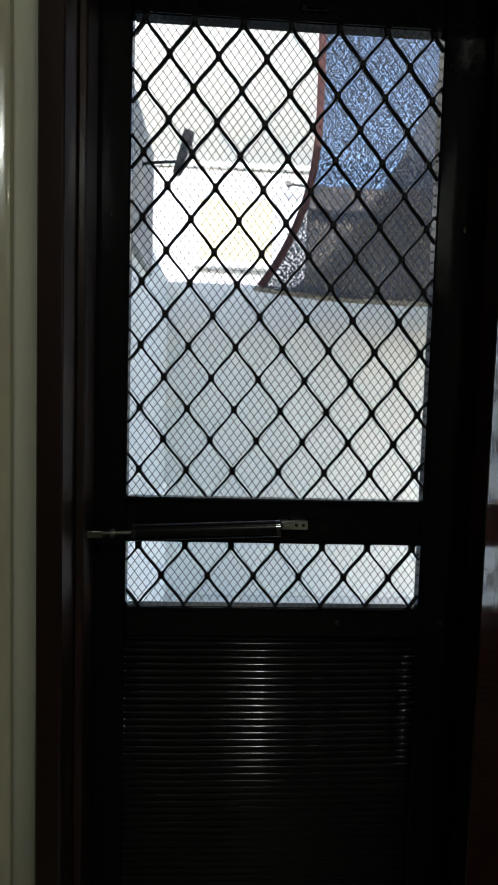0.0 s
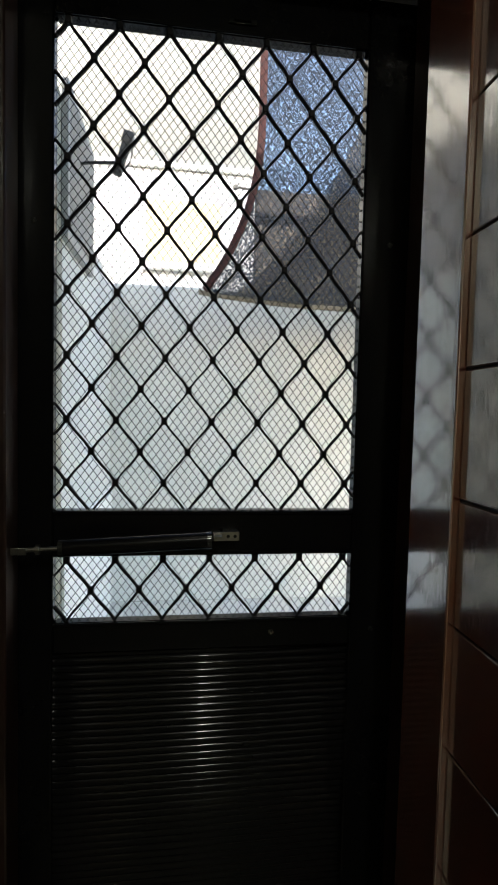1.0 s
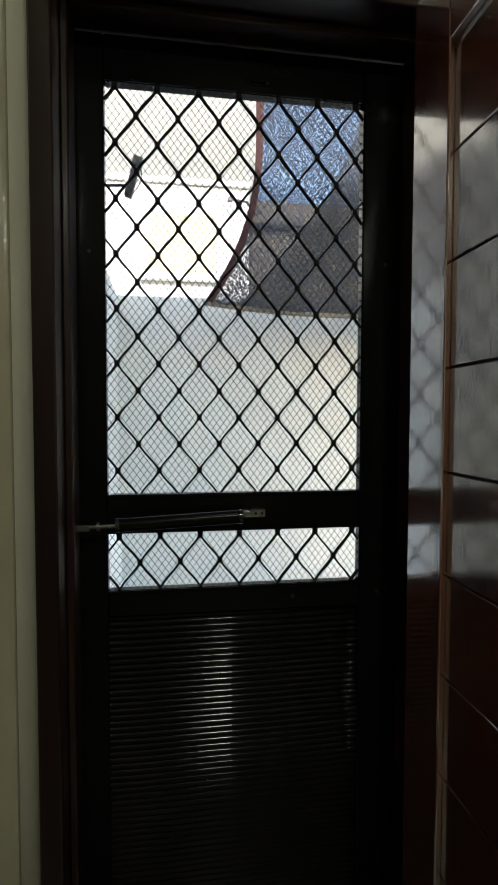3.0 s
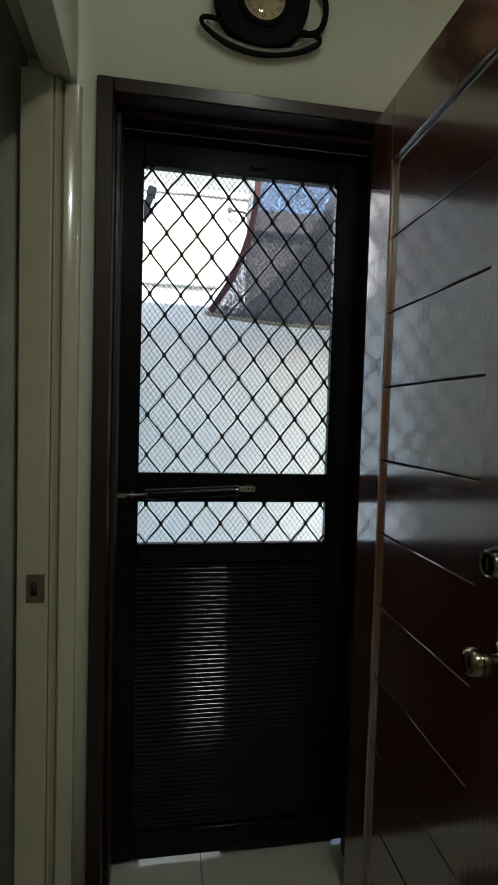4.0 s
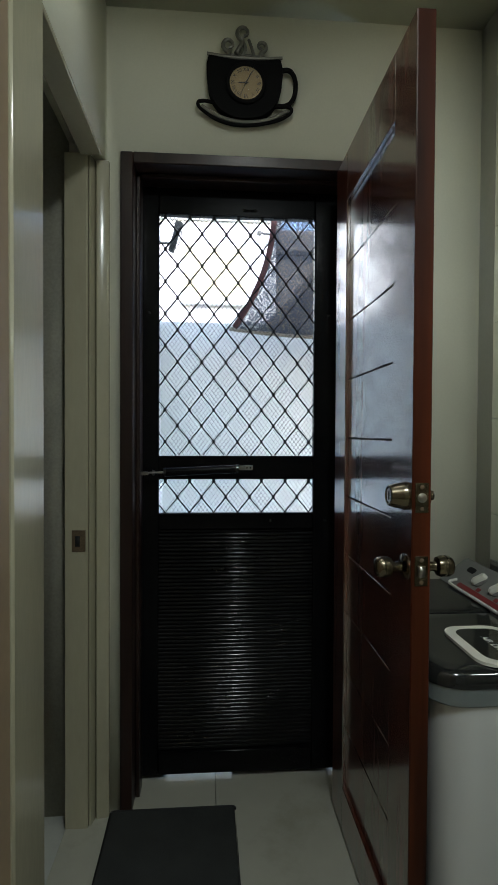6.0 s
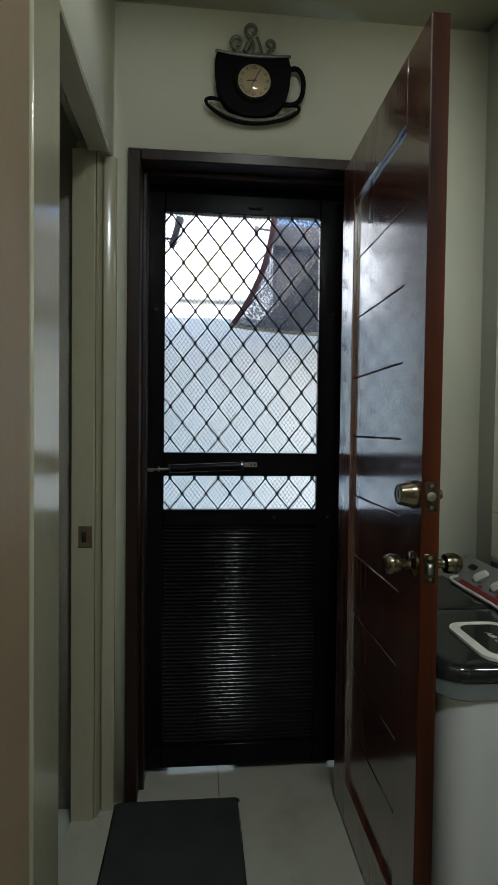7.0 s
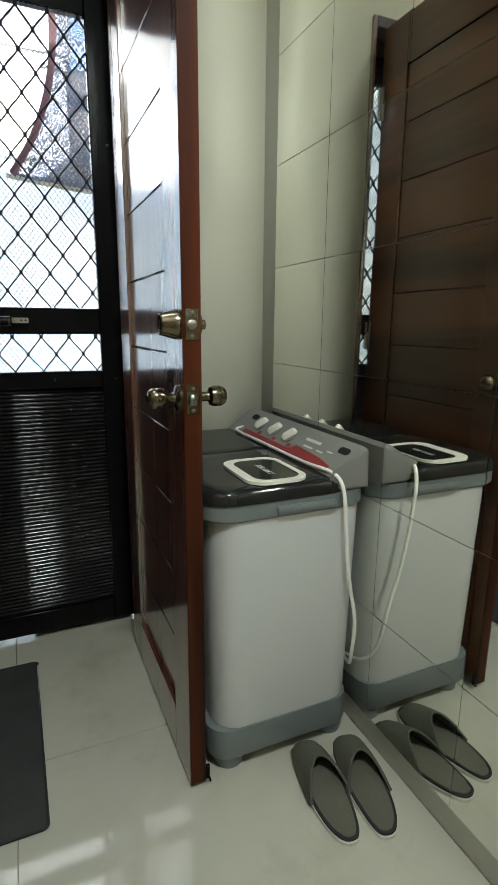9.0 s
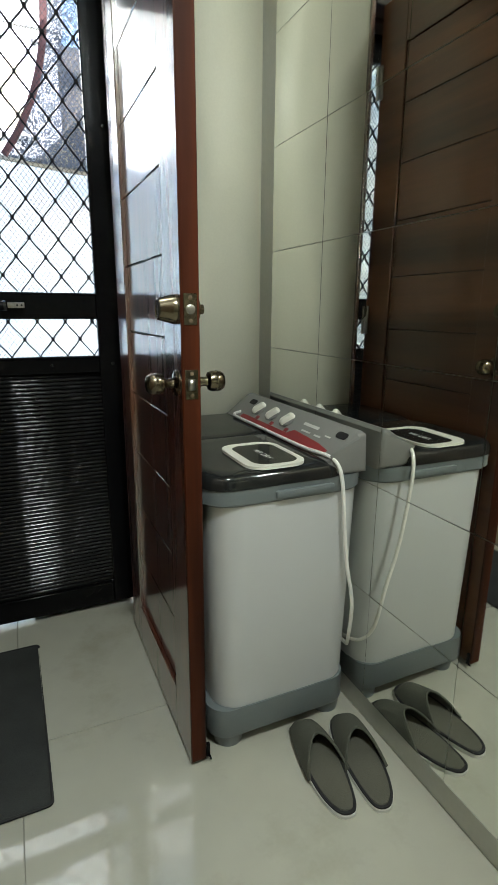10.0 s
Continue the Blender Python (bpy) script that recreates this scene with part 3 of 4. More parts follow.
part("deadbolt_turn", lathe([(0.026, LX1), (0.024, LX1 + 0.008), (0.010, LX1 + 0.010), (0.010, LX1 + 0.02), (0.0, LX1 + 0.02)], 18, "X", (0, -0.648, 1.084), closed=False), M_BRASS, leaf, smooth=True)
for z, hole in ((1.084, True), (0.937, False)):
    fp = part("faceplate", boxes([(LX0 + 0.006, LX1 - 0.006, LY0 - 0.002, LY0 + 0.001, z - 0.030, z + 0.030)], 0.0008), M_BRASS, leaf, "brass edge plate")
    for dz in (-0.022, 0.022):
        part("screw", lathe([(0.0045, -0.0008), (0.003, -0.0016), (0.0, -0.0012)], 10, "Y", ((LX0 + LX1) / 2, LY0 - 0.0016, z + dz), closed=False), M_RUST, fp)
    if hole:
        part("bolt", lathe([(0.0095, 0.0), (0.0095, -0.002), (0.006, -0.004), (0.0, -0.004)], 16, "Y", ((LX0 + LX1) / 2, LY0 - 0.002, z), closed=False), M_STEEL, fp, smooth=True)
    else:
        part("latch", prism([(LX0 + 0.012, LY0 - 0.002), (LX1 - 0.012, LY0 - 0.002), (LX1 - 0.012, LY0 - 0.004), (LX0 + 0.013, LY0 - 0.012)], z - 0.011, z + 0.011), M_STEEL, fp)


# ---- cup clock above the door ----
clock = thing("cup_clock", "black tin wall clock shaped like a steaming coffee cup", "clock")
clock.location = (0.003, -0.035, -0.020)
CX, CZ = 0.387, 2.318
cup = []
for k in range(25):
    a = math.pi * k / 24
    u = math.cos(a)
    cup.append((CX - 0.116 * (abs(u) ** 0.86) * (1 if u >= 0 else -1) * -1, 2.325 - 0.113 * math.sin(a) ** 1.05))
cup = [(CX + 0.104, 2.404), (CX + 0.113, 2.398), (CX + 0.119, 2.375), (CX + 0.119, 2.348)] + cup[0:] + [(CX - 0.119, 2.348), (CX - 0.119, 2.378), (CX - 0.114, 2.402), (CX - 0.104, 2.408)]
part("cup_body", prism([(u, v) for u, v in cup], 0.008, -0.022, "XZ", 0.006, 2), M_CLOCK, clock)
part("handle", sweep([(CX + 0.112, -0.008, 2.372), (CX + 0.144, -0.008, 2.378), (CX + 0.163, -0.008, 2.345), (CX + 0.159, -0.008, 2.290), (CX + 0.134, -0.008, 2.262), (CX + 0.092, -0.008, 2.262)], 0.0075, 8), M_CLOCK, clock, smooth=True)
part("rim", sweep([(CX - 0.118, -0.018, 2.407), (CX - 0.05, -0.022, 2.396), (CX + 0.05, -0.022, 2.396), (CX + 0.117, -0.018, 2.405)], 0.005, 8), M_STEAM, clock, smooth=True)
part("rim", sweep([(CX - 0.116, 0.004, 2.408), (CX - 0.05, 0.004, 2.424), (CX + 0.05, 0.004, 2.424), (CX + 0.115, 0.004, 2.406)], 0.0035, 8), M_STEAM, clock, smooth=True)
pts = [(CX + 0.118, 2.262), (CX + 0.150, 2.258), (CX + 0.146, 2.238), (CX + 0.10, 2.212), (CX, 2.192), (CX - 0.08, 2.204), (CX - 0.138, 2.240), (CX - 0.150, 2.262), (CX - 0.128, 2.268), (CX - 0.095, 2.262)]
part("saucer", sweep([(u, -0.010, v) for u, v in pts], 0.0055, 8), M_CLOCK, clock, "black wire saucer", smooth=True)
pts = [(CX - 0.135, 2.250), (CX - 0.08, 2.216), (CX, 2.203), (CX + 0.08, 2.215), (CX + 0.135, 2.247)]
part("saucer_line", sweep([(u, -0.010, v) for u, v in pts], 0.0068, 8), M_STEAM, clock, smooth=True)
def curl(cx, cz, r, sgn, base):
    p = [base]
    for k in range(15):
        a = radians(-90 + 26 * k) if sgn > 0 else radians(270 - 26 * k)
        rr = r * (1 - 0.045 * k)
        p.append((cx + rr * math.cos(a), -0.006, cz + rr * math.sin(a)))
    return p
part("steam_curl", sweep(curl(CX - 0.004, 2.485, 0.024, -1, (CX - 0.028, -0.006, 2.42)), lambda t: 0.0075 - 0.003 * t, 8, smooth_path=2), M_STEAM, clock, "bronze steam curl", smooth=True)
part("steam_curl", sweep(curl(CX - 0.050, 2.446, 0.022, -1, (CX - 0.050, -0.006, 2.41)), lambda t: 0.0075 - 0.003 * t, 8, smooth_path=2), M_STEAM, clock, smooth=True)
part("steam_curl", sweep(curl(CX + 0.052, 2.446, 0.018, 1, (CX + 0.048, -0.006, 2.41)), lambda t: 0.0068 - 0.003 * t, 8, smooth_path=2), M_STEAM, clock, smooth=True)
part("steam_stem", sweep([(CX - 0.018, -0.006, 2.47), (CX + 0.006, -0.006, 2.44), (CX - 0.012, -0.006, 2.41)], 0.006, 8), M_STEAM, clock, smooth=True)
part("steam_stem", sweep([(CX + 0.012, -0.006, 2.465), (CX + 0.022, -0.006, 2.44), (CX + 0.030, -0.006, 2.41)], 0.005, 8), M_STEAM, clock, smooth=True)
part("bezel", lathe([(0.064, -0.020), (0.064, -0.027), (0.060, -0.030), (0.051, -0.027), (0.051, -0.022)], 36, "Y", (CX + 0.003, 0, CZ), closed=False), M_CLOCK, clock, smooth=True)
dial = part("dial", lathe([(0.0515, -0.0225), (0.0515, -0.0245)], 36, "Y", (CX + 0.003, 0, CZ)), M_DIAL, clock, "aged yellowish dial")
for k, t in enumerate(("XII", "I", "II", "III", "IV", "V", "VI", "VII", "VIII", "IX", "X", "XI")):
    a = radians(30 * k)
    m = Matrix.Translation((CX + 0.003 + 0.040 * math.sin(a), -0.0250, CZ + 0.040 * math.cos(a))) @ Matrix.Rotation(a, 4, "Y") @ Matrix.Rotation(radians(90), 4, "X")
    words("numeral", t, 0.0155, m, M_INK, dial, 0.0003)
def pointer(name, ang, ln, w):
    a = radians(ang)
    d, s = Vector((math.sin(a), math.cos(a))), Vector((math.cos(a), -math.sin(a)))
    o = Vector((CX + 0.003, CZ))
    out = [o - d * 0.008 + s * w, o - d * 0.008 - s * w, o + d * ln * 0.8 - s * w, o + d * ln, o + d * ln * 0.8 + s * w]
    part(name, prism([tuple(p) for p in out], -0.0262, -0.0256, "XZ"), M_INK, clock)
pointer("hour_pointer", -92, 0.026, 0.0018)
pointer("minute_pointer", 28, 0.040, 0.0016)
pointer("second_pointer", -155, 0.042, 0.0006)
part("pivot", lathe([(0.004, -0.0255), (0.003, -0.028), (0.0, -0.028)], 12, "Y", (CX + 0.003, 0, CZ), closed=False), M_INK, clock)
part("glass", lathe([(0.051, -0.0285), (0.035, -0.0312), (0.015, -0.0325), (0.0, -0.0328)], 36, "Y", (CX + 0.003, 0, CZ), closed=False), M_GLASS, clock, "domed clear glass", smooth=True).visible_shadow = False


# ---- floor mat ----
mt = thing("door_mat", "charcoal grey rectangular fabric door mat", "mat")
part("mat_pad", prism(round_rect(-0.020, 0.369, -0.658, -0.038, 0.012, 3), 0.001, 0.008, "XY", 0.003, 2), M_MAT, mt)
edge = round_rect(-0.022, 0.371, -0.660, -0.036, 0.012, 4)
part("binding", sweep([(u, v, 0.0055) for u, v in edge + edge[:1]], 0.0042, 6, smooth_path=0), M_TRIM, mt, "stitched dark edge")


# ---- twin-tub washing machine ----
wm = thing("washing_machine", "white twin-tub washing machine with black lids and grey base", "washing machine")
WX0, WX1, WY0, WY1 = 0.735, 1.154, -0.695, -0.055
def loft(rows, n=6):
    """Stacked rounded rectangles (z, x0, x1, y0, y1, corner radius)."""
    bm = bmesh.new()
    rings = [[bm.verts.new((u, v, z)) for u, v in round_rect(x0, x1, y0, y1, r, n)] for z, x0, x1, y0, y1, r in rows]
    k = len(rings[0])
    for a, b in zip(rings, rings[1:]):
        for i in range(k):
            bm.faces.new((a[i], a[(i + 1) % k], b[(i + 1) % k], b[i]))
    bm.faces.new(rings[0][::-1])
    bm.faces.new(rings[-1])
    return bm
part("body", loft([(0.115, WX0 + 0.030, WX1 - 0.012, WY0 + 0.017, WY1 - 0.02, 0.065), (0.13, WX0 + 0.027, WX1 - 0.010, WY0 + 0.013, WY1 - 0.016, 0.07),
                   (0.665, WX0 + 0.018, WX1 - 0.003, WY0 + 0.001, WY1 - 0.004, 0.07)], 8), M_WM, wm, "white plastic cabinet")
part("collar", loft([(0.661, WX0 + 0.002, WX1, WY0, WY1, 0.072), (0.667, WX0 - 0.004, WX1 + 0.004, WY0 - 0.006, WY1 + 0.004, 0.075), (0.702, WX0 - 0.004, WX1 + 0.004, WY0 - 0.006, WY1 + 0.004, 0.075)], 8),
     M_WMGREY, wm, "blue-grey plastic top rim")
part("side_grip", boxes([(0.895, 1.050, WY0 - 0.016, WY0 - 0.002, 0.670, 0.690)], 0.006, 2), M_WMGREY, wm)
part("base", loft([(0.040, WX0 + 0.014, WX1 - 0.014, WY0 + 0.014, WY1 - 0.014, 0.05), (0.050, WX0 + 0.010, WX1 - 0.010, WY0 + 0.010, WY1 - 0.010, 0.055), (0.120, WX0 + 0.012, WX1 - 0.012, WY0 + 0.012, WY1 - 0.012, 0.055)], 8),
     M_WMGREY, wm, "blue-grey plastic plinth")
for x0 in (WX0 + 0.030, WX1 - 0.096):
    for y0 in (WY0 + 0.022, WY1 - 0.102):
        part("foot", loft([(0.0, x0 + 0.004, x0 + 0.076, y0 + 0.004, y0 + 0.076, 0.035), (0.044, x0, x0 + 0.080, y0, y0 + 0.080, 0.038)], 6), M_WMGREY, wm)
LXR = 1.040     # where the lids meet the control panel
for y0, y1 in ((WY0 - 0.008, -0.375), (-0.371, WY1 + 0.002)):
    lid = part("lid", loft([(0.702, WX0 - 0.006, LXR + 0.07, y0, y1, 0.075), (0.720, WX0 - 0.006, LXR + 0.07, y0, y1, 0.075), (0.730, WX0 - 0.002, LXR + 0.07, y0 + 0.004, y1 - 0.001, 0.073),
                            (0.736, WX0 + 0.008, LXR + 0.07, y0 + 0.014, y1 - 0.002, 0.065), (0.739, WX0 + 0.03, LXR + 0.07, y0 + 0.035, y1 - 0.004, 0.05)], 7), M_LID, wm, "glossy black hinged lid")
    if y0 < -0.5:
        o = round_rect(0.838, 0.990, -0.694, -0.480, 0.045, 7)
        i = round_rect(0.864, 0.980, -0.670, -0.492, 0.034, 7)
        ring = bmesh.new()
        z0, z1 = 0.7385, 0.7455
        lo, hi, li, hi2 = ([ring.verts.new((u, v, z)) for u, v in c] for c, z in ((o, z0), (o, z1), (i, z0), (i, z1 - 0.002)))
        k = len(o)
        for a, b in ((lo, hi), (hi, hi2), (hi2, li)):
            for q in range(k):
                ring.faces.new((a[q], a[(q + 1) % k], b[(q + 1) % k], b[q]))
        part("lid_surround", ring, M_IVORY, lid, "ivory rounded frame")
        part("lid_inset", prism(i, 0.7385, 0.7425, "XY"), M_LID, lid, "black window in the lid")
        words("lid_word", "AIR DRY", 0.023, Matrix.Translation((0.918, -0.585, 0.7430)) @ Matrix.Rotation(radians(-90), 4, "Z") @ Matrix.Identity(4), M_PRINT, lid, 0.0002)

# control panel: raised wedge along the wall side
prof = [(LXR - 0.004, 0.702), (LXR - 0.004, 0.740), (LXR + 0.004, 0.744), (1.114, 0.799), (1.132, 0.804), (1.143, 0.796), (1.148, 0.702)]
cp = part("control_panel", prism(prof, WY1 + 0.002, WY0 - 0.004, "XZ", 0.012, 3), M_PANEL, wm, "silver-grey sloping control panel")
tilt = math.atan2(0.799 - 0.744, 1.114 - LXR - 0.004)
def on_panel(u, v, lift=0.0):
    """A pose on the sloping face; u runs along y, v up the slope from its lower edge."""
    x = LXR + 0.004 + v * math.cos(tilt) - lift * math.sin(tilt)
    return Matrix.Translation((x, u, 0.744 + v * math.sin(tilt) + lift * math.cos(tilt))) @ Matrix.Rotation(-tilt, 4, "Y")
def panel_plate(name, y0, y1, v0, v1, material, h=0.0012, r=0.004):
    b = prism(round_rect(v0, v1, y0, y1, r, 3), 0.0, h, "XY")
    bmesh.ops.transform(b, matrix=on_panel(0, 0), verts=b.verts)
    return part(name, b, material, cp)
panel_plate("red_band", -0.655, -0.150, 0.002, 0.016, M_RED, r=0.005)
b = prism([(0.016, -0.66), (0.016, -0.45), (0.034, -0.47), (0.026, -0.60)], 0.0, 0.0012, "XY")
bmesh.ops.transform(b, matrix=on_panel(0, 0), verts=b.verts)
part("red_band", b, M_RED, cp)
for y in (-0.220, -0.315, -0.407):
    b = lathe([(0.022, 0.0), (0.022, 0.003), (0.018, 0.005), (0.0, 0.005)], 22, "Z", closed=False)
    bmesh.ops.transform(b, matrix=on_panel(y, 0.052), verts=b.verts)
    k = part("dial_base", b, M_PANEL, cp, smooth=True)
    b = loft([(0.004, -0.010, 0.010, -0.025, 0.025, 0.0095), (0.014, -0.009, 0.009, -0.024, 0.023, 0.0085), (0.019, -0.006, 0.006, -0.020, 0.016, 0.0055)], 4)
    bmesh.ops.transform(b, matrix=on_panel(y, 0.052) @ Matrix.Rotation(radians(62), 4, "Z"), verts=b.verts)
    part("dial_grip", b, M_IVORY, k, "ivory dial grip")
    panel_plate("dial_mark", y - 0.036, y - 0.018, 0.018, 0.030, M_RED, 0.001, 0.002)
for y0, y1, v0, v1 in ((-0.555, -0.480, 0.060, 0.069), (-0.540, -0.495, 0.040, 0.045), (-0.590, -0.560, 0.040, 0.045), (-0.625, -0.600, 0.050, 0.054)):
    panel_plate("print_bar", y0, y1, v0, v1, M_PRINT, 0.0006, 0.001)
for y in (-0.140, -0.655):
    b = loft([(0.0006, -0.010, 0.010, -0.022, 0.022, 0.0095), (0.0016, -0.010, 0.010, -0.022, 0.022, 0.0095)], 5)
    bmesh.ops.transform(b, matrix=on_panel(y, 0.070), verts=b.verts)
    # raised black oval painted as the shade of a hollow
    part("recess", b, M_DEEP, cp)

cord = thing("power_cord", "white power cord hanging from the washing machine", "cord")
cpts = [(LXR + 0.018, -0.128, 0.757), (LXR - 0.004, -0.112, 0.748), (LXR - 0.008, -0.15, 0.745), (LXR - 0.006, -0.30, 0.746), (LXR - 0.006, -0.45, 0.746), (LXR - 0.006, -0.60, 0.747), (LXR + 0.002, -0.680, 0.752), (1.054, -0.714, 0.738), (1.060, -0.726, 0.69),
        (1.069, -0.724, 0.60), (1.086, -0.720, 0.475), (1.114, -0.716, 0.375), (1.119, -0.708, 0.300), (1.122, -0.696, 0.250), (1.133, -0.680, 0.215), (1.150, -0.650, 0.190), (1.158, -0.60, 0.185)]
part("cable", sweep(cpts, 0.0048, 8), M_CORD, cord, smooth=True)


# ---- slippers ----
def slipper(at, turn, mirror=1):
    s = thing("slipper", "grey felt house slipper with black edging", "slipper", "pair of slippers")
    L, n = 0.275, 40
    out = []
    for k in range(n):
        a = 2 * math.pi * k / n
        v = math.sin(a)
        w = 0.044 + 0.007 * v + (0.004 * mirror * math.sin(2 * a))
        out.append((w * math.copysign(abs(math.cos(a)) ** 0.72, math.cos(a)), L / 2 * math.copysign(abs(v) ** 0.85, v)))
    part("sole", prism([(u * 1.12, v * 1.035) for u, v in out], 0.0, 0.010, "XY", 0.003, 1), M_SOLE, s, "pale rubber sole")
    part("binding", sweep([(u, v, 0.0125) for u, v in out + out[:1]], 0.0042, 6, smooth_path=1), M_TRIM, s, "black edge binding", smooth=True)
    part("insole", prism([(u * 0.93, v * 0.97) for u, v in out], 0.010, 0.0155, "XY", 0.002, 1), M_SLIPIN, s)
    bm = bmesh.new()
    rows = []
    for j in range(9):
        v = 0.122 - 0.084 * j / 8            # toe towards the instep
        t = (v + L / 2) / L
        a = math.asin(max(-1, min(1, (2 * v / L))))
        w = (0.047 + 0.007 * math.sin(a)) * math.cos(a) ** 0.75 + 0.004
        hgt = 0.016 + 0.036 * (j / 8) ** 0.7
        row = []
        for i in range(13):
            q = -1 + i / 6
            back = 0.022 * (q * q) * (j / 8)
            row.append(bm.verts.new((q * w, v - back * 3.4, 0.010 + hgt * (1 - abs(q) ** 2.6))))
        rows.append(row)
    for a, b in zip(rows, rows[1:]):
        for i in range(12):
            bm.faces.new((a[i], a[i + 1], b[i + 1], b[i]))
    up = part("upper", bm, M_SLIP, s, "grey felt vamp", smooth=True)
    mod = up.modifiers.new("thick", "SOLIDIFY")
    mod.thickness, mod.offset = 0.005, 1
    lip = [tuple(v.co) for v in up.data.vertices[-13:]]
    part("upper_edge", sweep([(x, y, z + 0.003) for x, y, z in lip], 0.0035, 6, smooth_path=1), M_SLIP, s, smooth=True)
    s.matrix_basis = pose(*at, 0, 0, turn)
    return s
slipper((0.981, -0.815, 0.0), -6.5, 1)
slipper((1.077, -0.838, 0.0), -14.5, -1)

# ---- ceiling lamp over the room ----
cl = thing("ceiling_lamp", "round white ceiling lamp, switched on", "lamp", at=(0.55, -1.85, 0))
part("housing", lathe([(0.15, 2.534), (0.15, 2.505), (0.14, 2.497), (0.125, 2.497)], 32, closed=False), M_IVORY, cl, smooth=True)
part("diffuser", lathe([(0.125, 2.500), (0.12, 2.496), (0.0, 2.496)], 32, closed=False), M_GLOW, cl, smooth=True)

dl = thing("downlight", "small round recessed ceiling downlight, switched on", "lamp", at=(0.44, -0.66, 0))
part("trim_ring", lathe([(0.055, 2.5345), (0.055, 2.530), (0.048, 2.526), (0.038, 2.530)], 28, closed=False), M_IVORY, dl)
part("diffuser", lathe([(0.038, 2.5325), (0.0, 2.5325)], 24, closed=False), M_GLOW, dl)

# ---- outside ----
solid("ground", boxes([(-60, 60, 0.16, 120, -0.14, -0.05)]), M_CONC, "weathered concrete yard", "ground", "structure")
# step coloured white to give the bright daylight line below the screen door
solid("threshold", boxes([(0.0, FR_R, 0.161, 0.42, -0.05, -0.006)]), M_DAYWHITE, "door step, whitened to stand in for sunlit ground", "step", "structure")
solid("yard_wall_far", boxes([(-0.26, 6.0, 2.88, 3.02, -0.05, 2.175)], 0.01), M_FENCE, "pale painted yard wall", "wall", "structure")
solid("yard_wall_side", boxes([(-0.26, -0.14, 1.35, 2.88, -0.05, 2.175)], 0.01), M_FENCE, "pale painted side wall of the yard", "wall", "structure")
# white strip replaces the patch of sun low on the side wall
solid("yard_wall_sun_strip", boxes([(-0.14, -0.125, 1.35, 2.88, -0.05, 0.78)], 0.003), M_DAYWHITE, "white strip standing in for sunlight low on the side wall", "wall", "structure")
lv = thing("steel_louvre", "weathered grey steel louvre screen on the yard wall", "screen")
part("louvre_frame", boxes([(-0.1395, -0.112, 1.32, 1.36, 1.97, 2.57), (-0.1395, -0.112, 1.89, 1.93, 1.97, 2.57), (-0.1395, -0.112, 1.36, 1.89, 2.53, 2.57), (-0.1395, -0.112, 1.36, 1.89, 1.97, 2.01)], 0.003), M_LOUVRE, lv)
slat_me = mesh_from(boxes([(-0.010, 0.010, 1.36, 1.89, -0.020, 0.020)], 0.002), "slat", M_LOUVRE)
for k in range(12):
    o = new("slat", slat_me)
    o.parent, o.matrix_local = lv, Matrix.Translation((-0.124, 0, 2.035 + 0.0425 * k)) @ Matrix.Rotation(radians(25), 4, "Y")

nb = thing("neighbour_house", "sunlit cream house with yellow panels behind the yard wall", "house")
part("wall", boxes([(-7.0, 1.12, 5.0, 9.0, -0.05, 3.96)]), M_HOUSE, nb)
# greyer top block: shade of an unbuilt eave, painted on
part("shaded_upper_facade", boxes([(-7.0, 1.21, 5.02, 9.0, 3.96, 8.0)]), M_UPPER, nb, "upper facade greyed in place of a shaded eave")
for x0, x1, z0, z1 in ((-0.05, 0.74, 2.90, 3.57),):
    w = part("window", boxes([(x0, x1, 4.96, 5.0, z0, z1)], 0.01), M_YELLOW, nb, "yellow shutter panel")
    part("sill", boxes([(x0 - 0.05, x1 + 0.05, 4.90, 5.0, z0 - 0.07, z0)], 0.008), M_HOUSE, w)
part("ledge", boxes([(-7.0, 1.13, 4.95, 5.0, 3.90, 3.96)], 0.01), M_HOUSE, nb)
pp = part("pipe", sweep([(0.905, 4.86, 3.715), (1.08, 4.86, 3.700), (1.10, 4.90, 3.695), (1.10, 5.01, 3.695)], 0.014, 8), M_CAM, nb, "thin dark pipe from the wall", smooth=True)
part("pipe_end", boxes([(0.865, 0.915, 4.835, 4.885, 3.69, 3.74)], 0.006), M_CAM, pp)
hs = thing("far_house", "grey-brown house with a low roof seen through the shade net", "house")
part("wall", boxes([(1.22, 9.0, 6.6, 11.0, -0.05, 4.05)]), M_FAR, hs)
part("roof", boxes([(1.22, 9.3, 6.4, 11.2, 4.05, 4.37)], 0.02), M_ROOF, hs)

cc = thing("security_camera", "dark grey camera on a wall bracket", "camera")
part("bracket", sweep([(-0.15, 1.60, 2.37), (-0.06, 1.57, 2.375), (0.055, 1.555, 2.375)], 0.007, 8), M_CAM, cc, smooth=True)
part("mount", boxes([(-0.134, -0.122, 1.57, 1.63, 2.33, 2.41)], 0.004), M_CAM, cc)
b = boxes([(-0.018, 0.018, -0.02, 0.02, -0.095, 0.075)], 0.008, 2)
bmesh.ops.transform(b, matrix=pose(0.068, 1.55, 2.41, 0, 16, 0), verts=b.verts)
part("housing", b, M_CAM, cc)
b = boxes([(-0.022, 0.022, -0.024, 0.024, 0.045, 0.095)], 0.005, 2)
bmesh.ops.transform(b, matrix=pose(0.068, 1.55, 2.41, 0, 16, 0), verts=b.verts)
part("hood", b, M_CAM, cc)
part("cable", sweep([(0.085, 1.55, 2.48), (0.110, 1.55, 2.44), (0.100, 1.55, 2.38), (0.060, 1.55, 2.33)], 0.003, 6), M_CAM, cc, smooth=True)


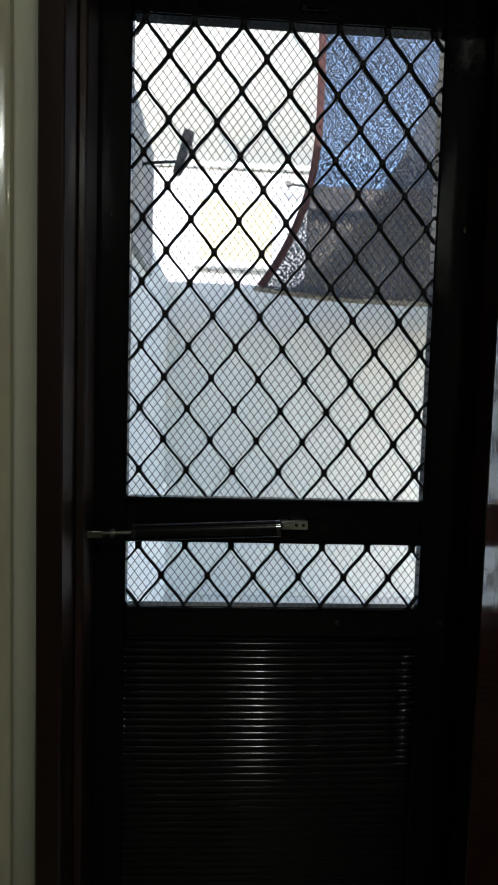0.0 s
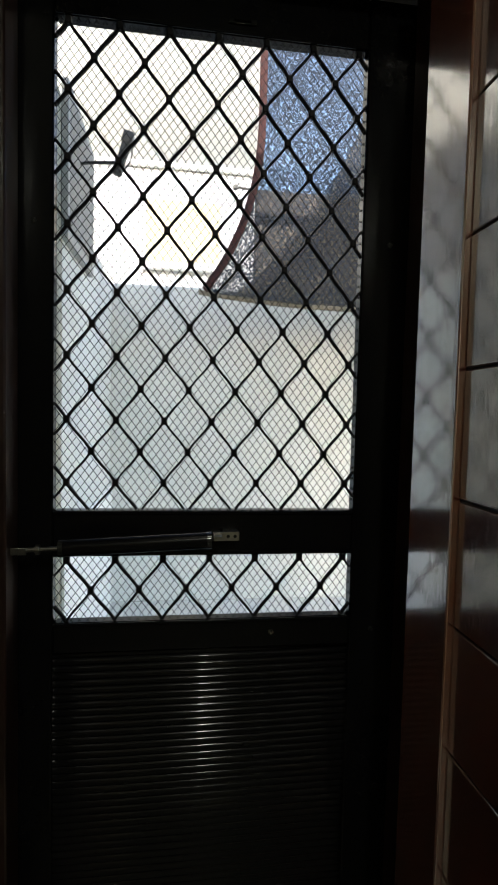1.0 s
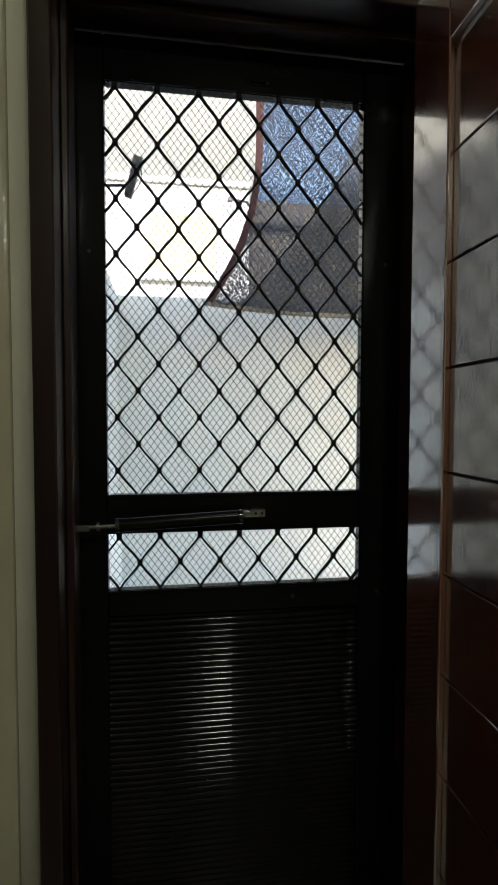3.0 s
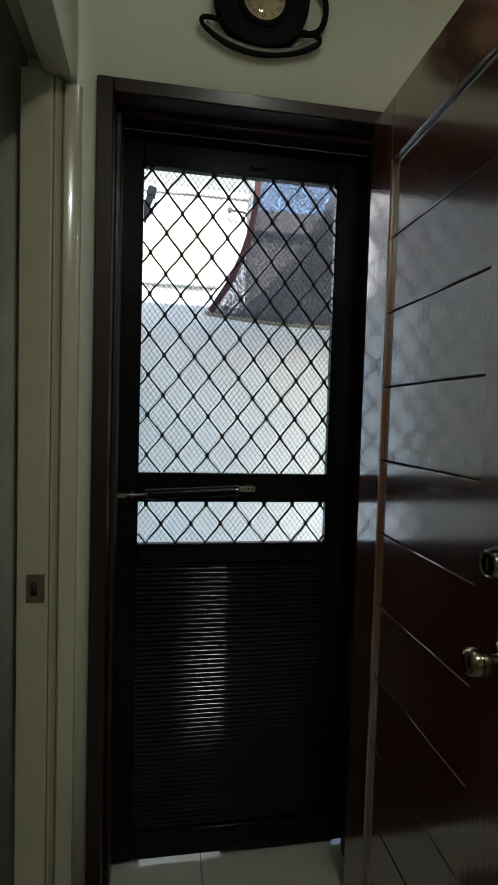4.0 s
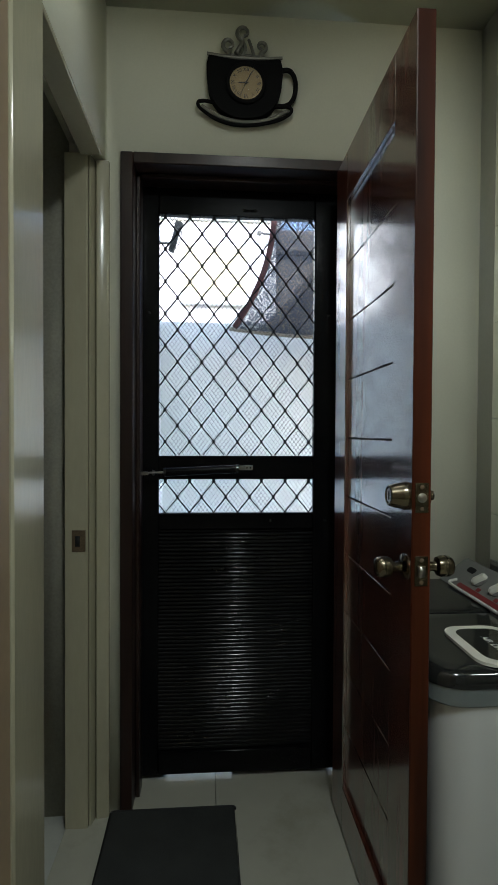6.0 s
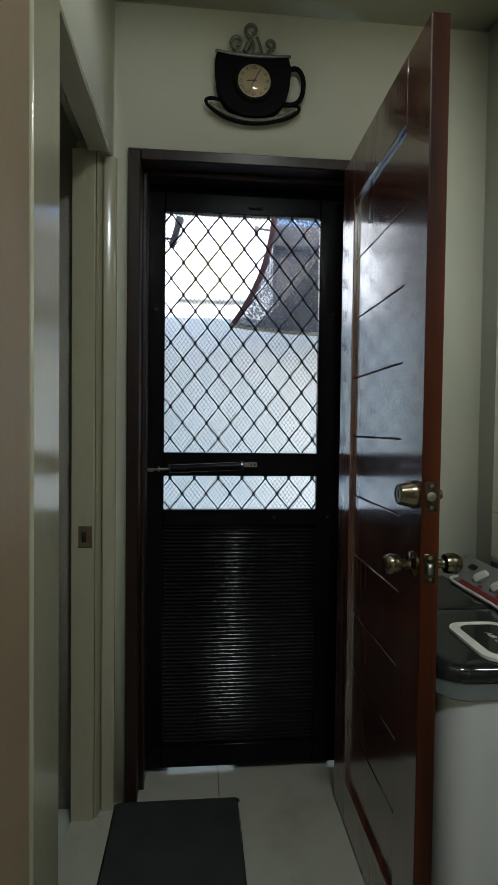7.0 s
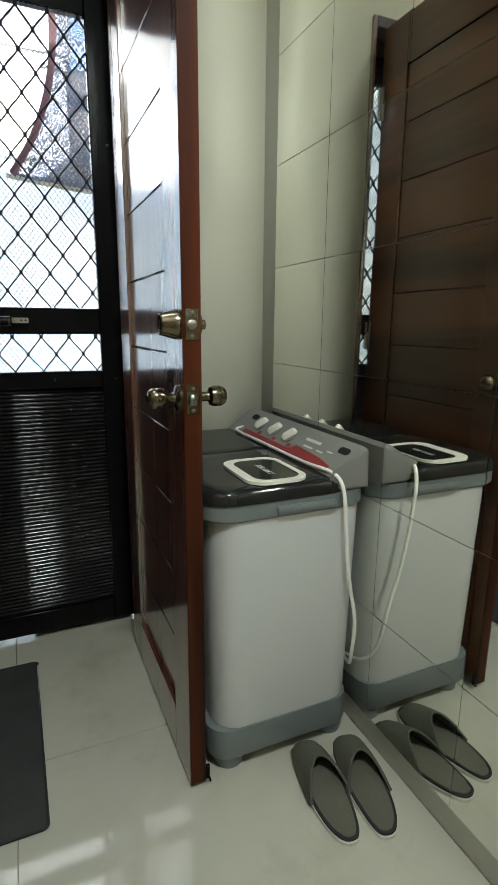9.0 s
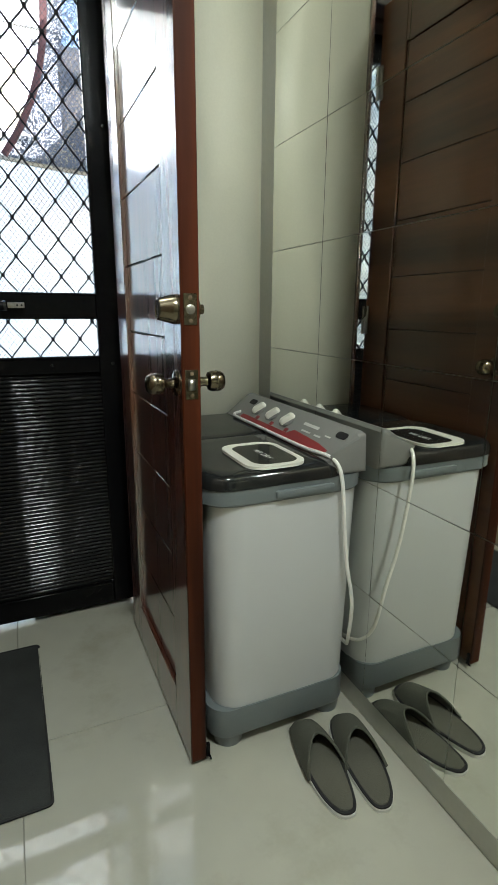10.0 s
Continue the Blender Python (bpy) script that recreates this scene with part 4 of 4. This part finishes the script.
def net_edge(z):
    """Free edge of the net: x at a height."""
    s = max(0.0, min(1.0, (z - 1.952) / 0.95))
    return 0.44 + 0.285 * (1 - (1 - s) ** 2.4)
nt_ = thing("shade_net", "grey shade net with maroon edging hung across the yard", "shade net")
def net_sheet(inset, y_off, z_top, u0=0.0, fold=0.0):
    bm = bmesh.new()
    nu, nv = 36, 30
    rows = []
    for j in range(nv + 1):
        v = j / nv
        row = []
        for i in range(nu + 1):
            u = i / nu
            zb = 1.952 - 0.045 * min(1.0, u * 2.4) - 0.012 * math.sin(u * 9)
            z = zb + (z_top - zb) * v
            x0 = net_edge(z) + inset + fold * v
            x = x0 + (2.6 - x0) * u
            y = 2.02 + y_off + 0.05 * math.sin(x * 7 + z * 3) * (0.4 + u) + 0.10 * (1 - v) * u
            row.append(bm.verts.new((x, y, z)))
        rows.append(row)
    for a, b in zip(rows, rows[1:]):
        for i in range(nu):
            bm.faces.new((a[i], a[i + 1], b[i + 1], b[i]))
    return bm
part("net", net_sheet(0.0, 0.0, 4.2), M_NET, nt_, smooth=True)
part("net_fold", net_sheet(0.18, 0.06, 3.4, fold=0.60), M_NET2, nt_, "second layer of darker net", smooth=True)
part("edging", sweep([(net_edge(1.952 + 0.08 * k) + 0.012, 1.985, 1.952 + 0.08 * k) for k in range(29)], 0.020, 6, 0.3, smooth_path=1), M_BIND, nt_, "maroon webbing edge", smooth=True)
part("hem", sweep([(0.42 + 0.09 * k, 2.02 + 0.006 * k, 1.948 - 0.045 * min(1.0, (k * 0.09 / 2.1) * 2.4) - 0.012 * math.sin(9 * k * 0.09 / 2.16)) for k in range(25)], 0.014, 6, 0.6, smooth_path=1), M_NET2, nt_, smooth=True)

for a, c in (((0.44, 2.02, 1.952), (0.36, 2.95, 2.176)), ((0.73, 2.02, 4.18), (0.80, 0.24, 3.50)), ((2.6, 2.10, 4.18), (2.5, 0.24, 3.50)), ((2.6, 2.2, 1.86), (2.7, 2.95, 2.166))):
    part("tie_cord", sweep([a, c], 0.003, 6, smooth_path=0), M_CORD, nt_)

# ---- tiled surfaces ----
fl = solid("floor", boxes([(-0.15, 1.32, BACK, 0.16, -0.05, -0.004)]), M_GROUT, "cream polished tile floor", "floor", "structure")
TX, TY, T, GAP = 0.309, -0.460, 1.20, 0.0016
for i in range(-1, 2):
    for j in range(-6, 1):
        x0, x1 = max(TX + i * T, -0.15), min(TX + (i + 1) * T, 1.172)
        y0, y1 = max(TY + j * T, BACK), min(TY + (j + 1) * T, 0.16)
        if x1 - x0 > 0.02 and y1 - y0 > 0.02:
            o = new("tile", mesh_from(boxes([(x0 + GAP / 2, x1 - GAP / 2, y0 + GAP / 2, y1 - GAP / 2, -0.010, 0.0)], 0.0008), "tile", M_TILE))
            o.parent = fl

mr = thing("mirror_wall", "square mirror tiles covering the side wall", "mirror", kind="structure")
MX, MY, MZ, S = 1.164, -0.128, 0.074, 0.2965
for i in range(11):
    for j in range(8):
        y1 = MY - i * S
        z0 = MZ + j * S
        z1 = min(z0 + S, 2.46)
        b = boxes([(MX, MX + 0.006, -S / 2 + 0.0008, S / 2 - 0.0008, -(z1 - z0) / 2 + 0.0008, (z1 - z0) / 2 - 0.0008)])
        o = new("mirror_tile", mesh_from(b, "mirror_tile", M_MIRROR, smooth=False))
        o.parent = mr
        for v in o.data.vertices:
            v.co.x -= MX
        o.location = (MX, y1 - S / 2, (z0 + z1) / 2)
        o.rotation_euler = (0, radians(random.uniform(-0.12, 0.12)), radians(random.uniform(-0.12, 0.12)))

bt = 0.30
for j in range(8):
    for i in range(4):
        x1 = -0.245 - i * bt
        x0 = max(x1 - bt, -1.5)
        if x1 - x0 > 0.03:
            o = new("tile", mesh_from(boxes([(x0 + 0.001, x1 - 0.001, 1.252, 1.262, j * bt + 0.001, min((j + 1) * bt, 2.42) - 0.001)], 0.001), "tile", M_BATHTILE))
            o.parent = bw
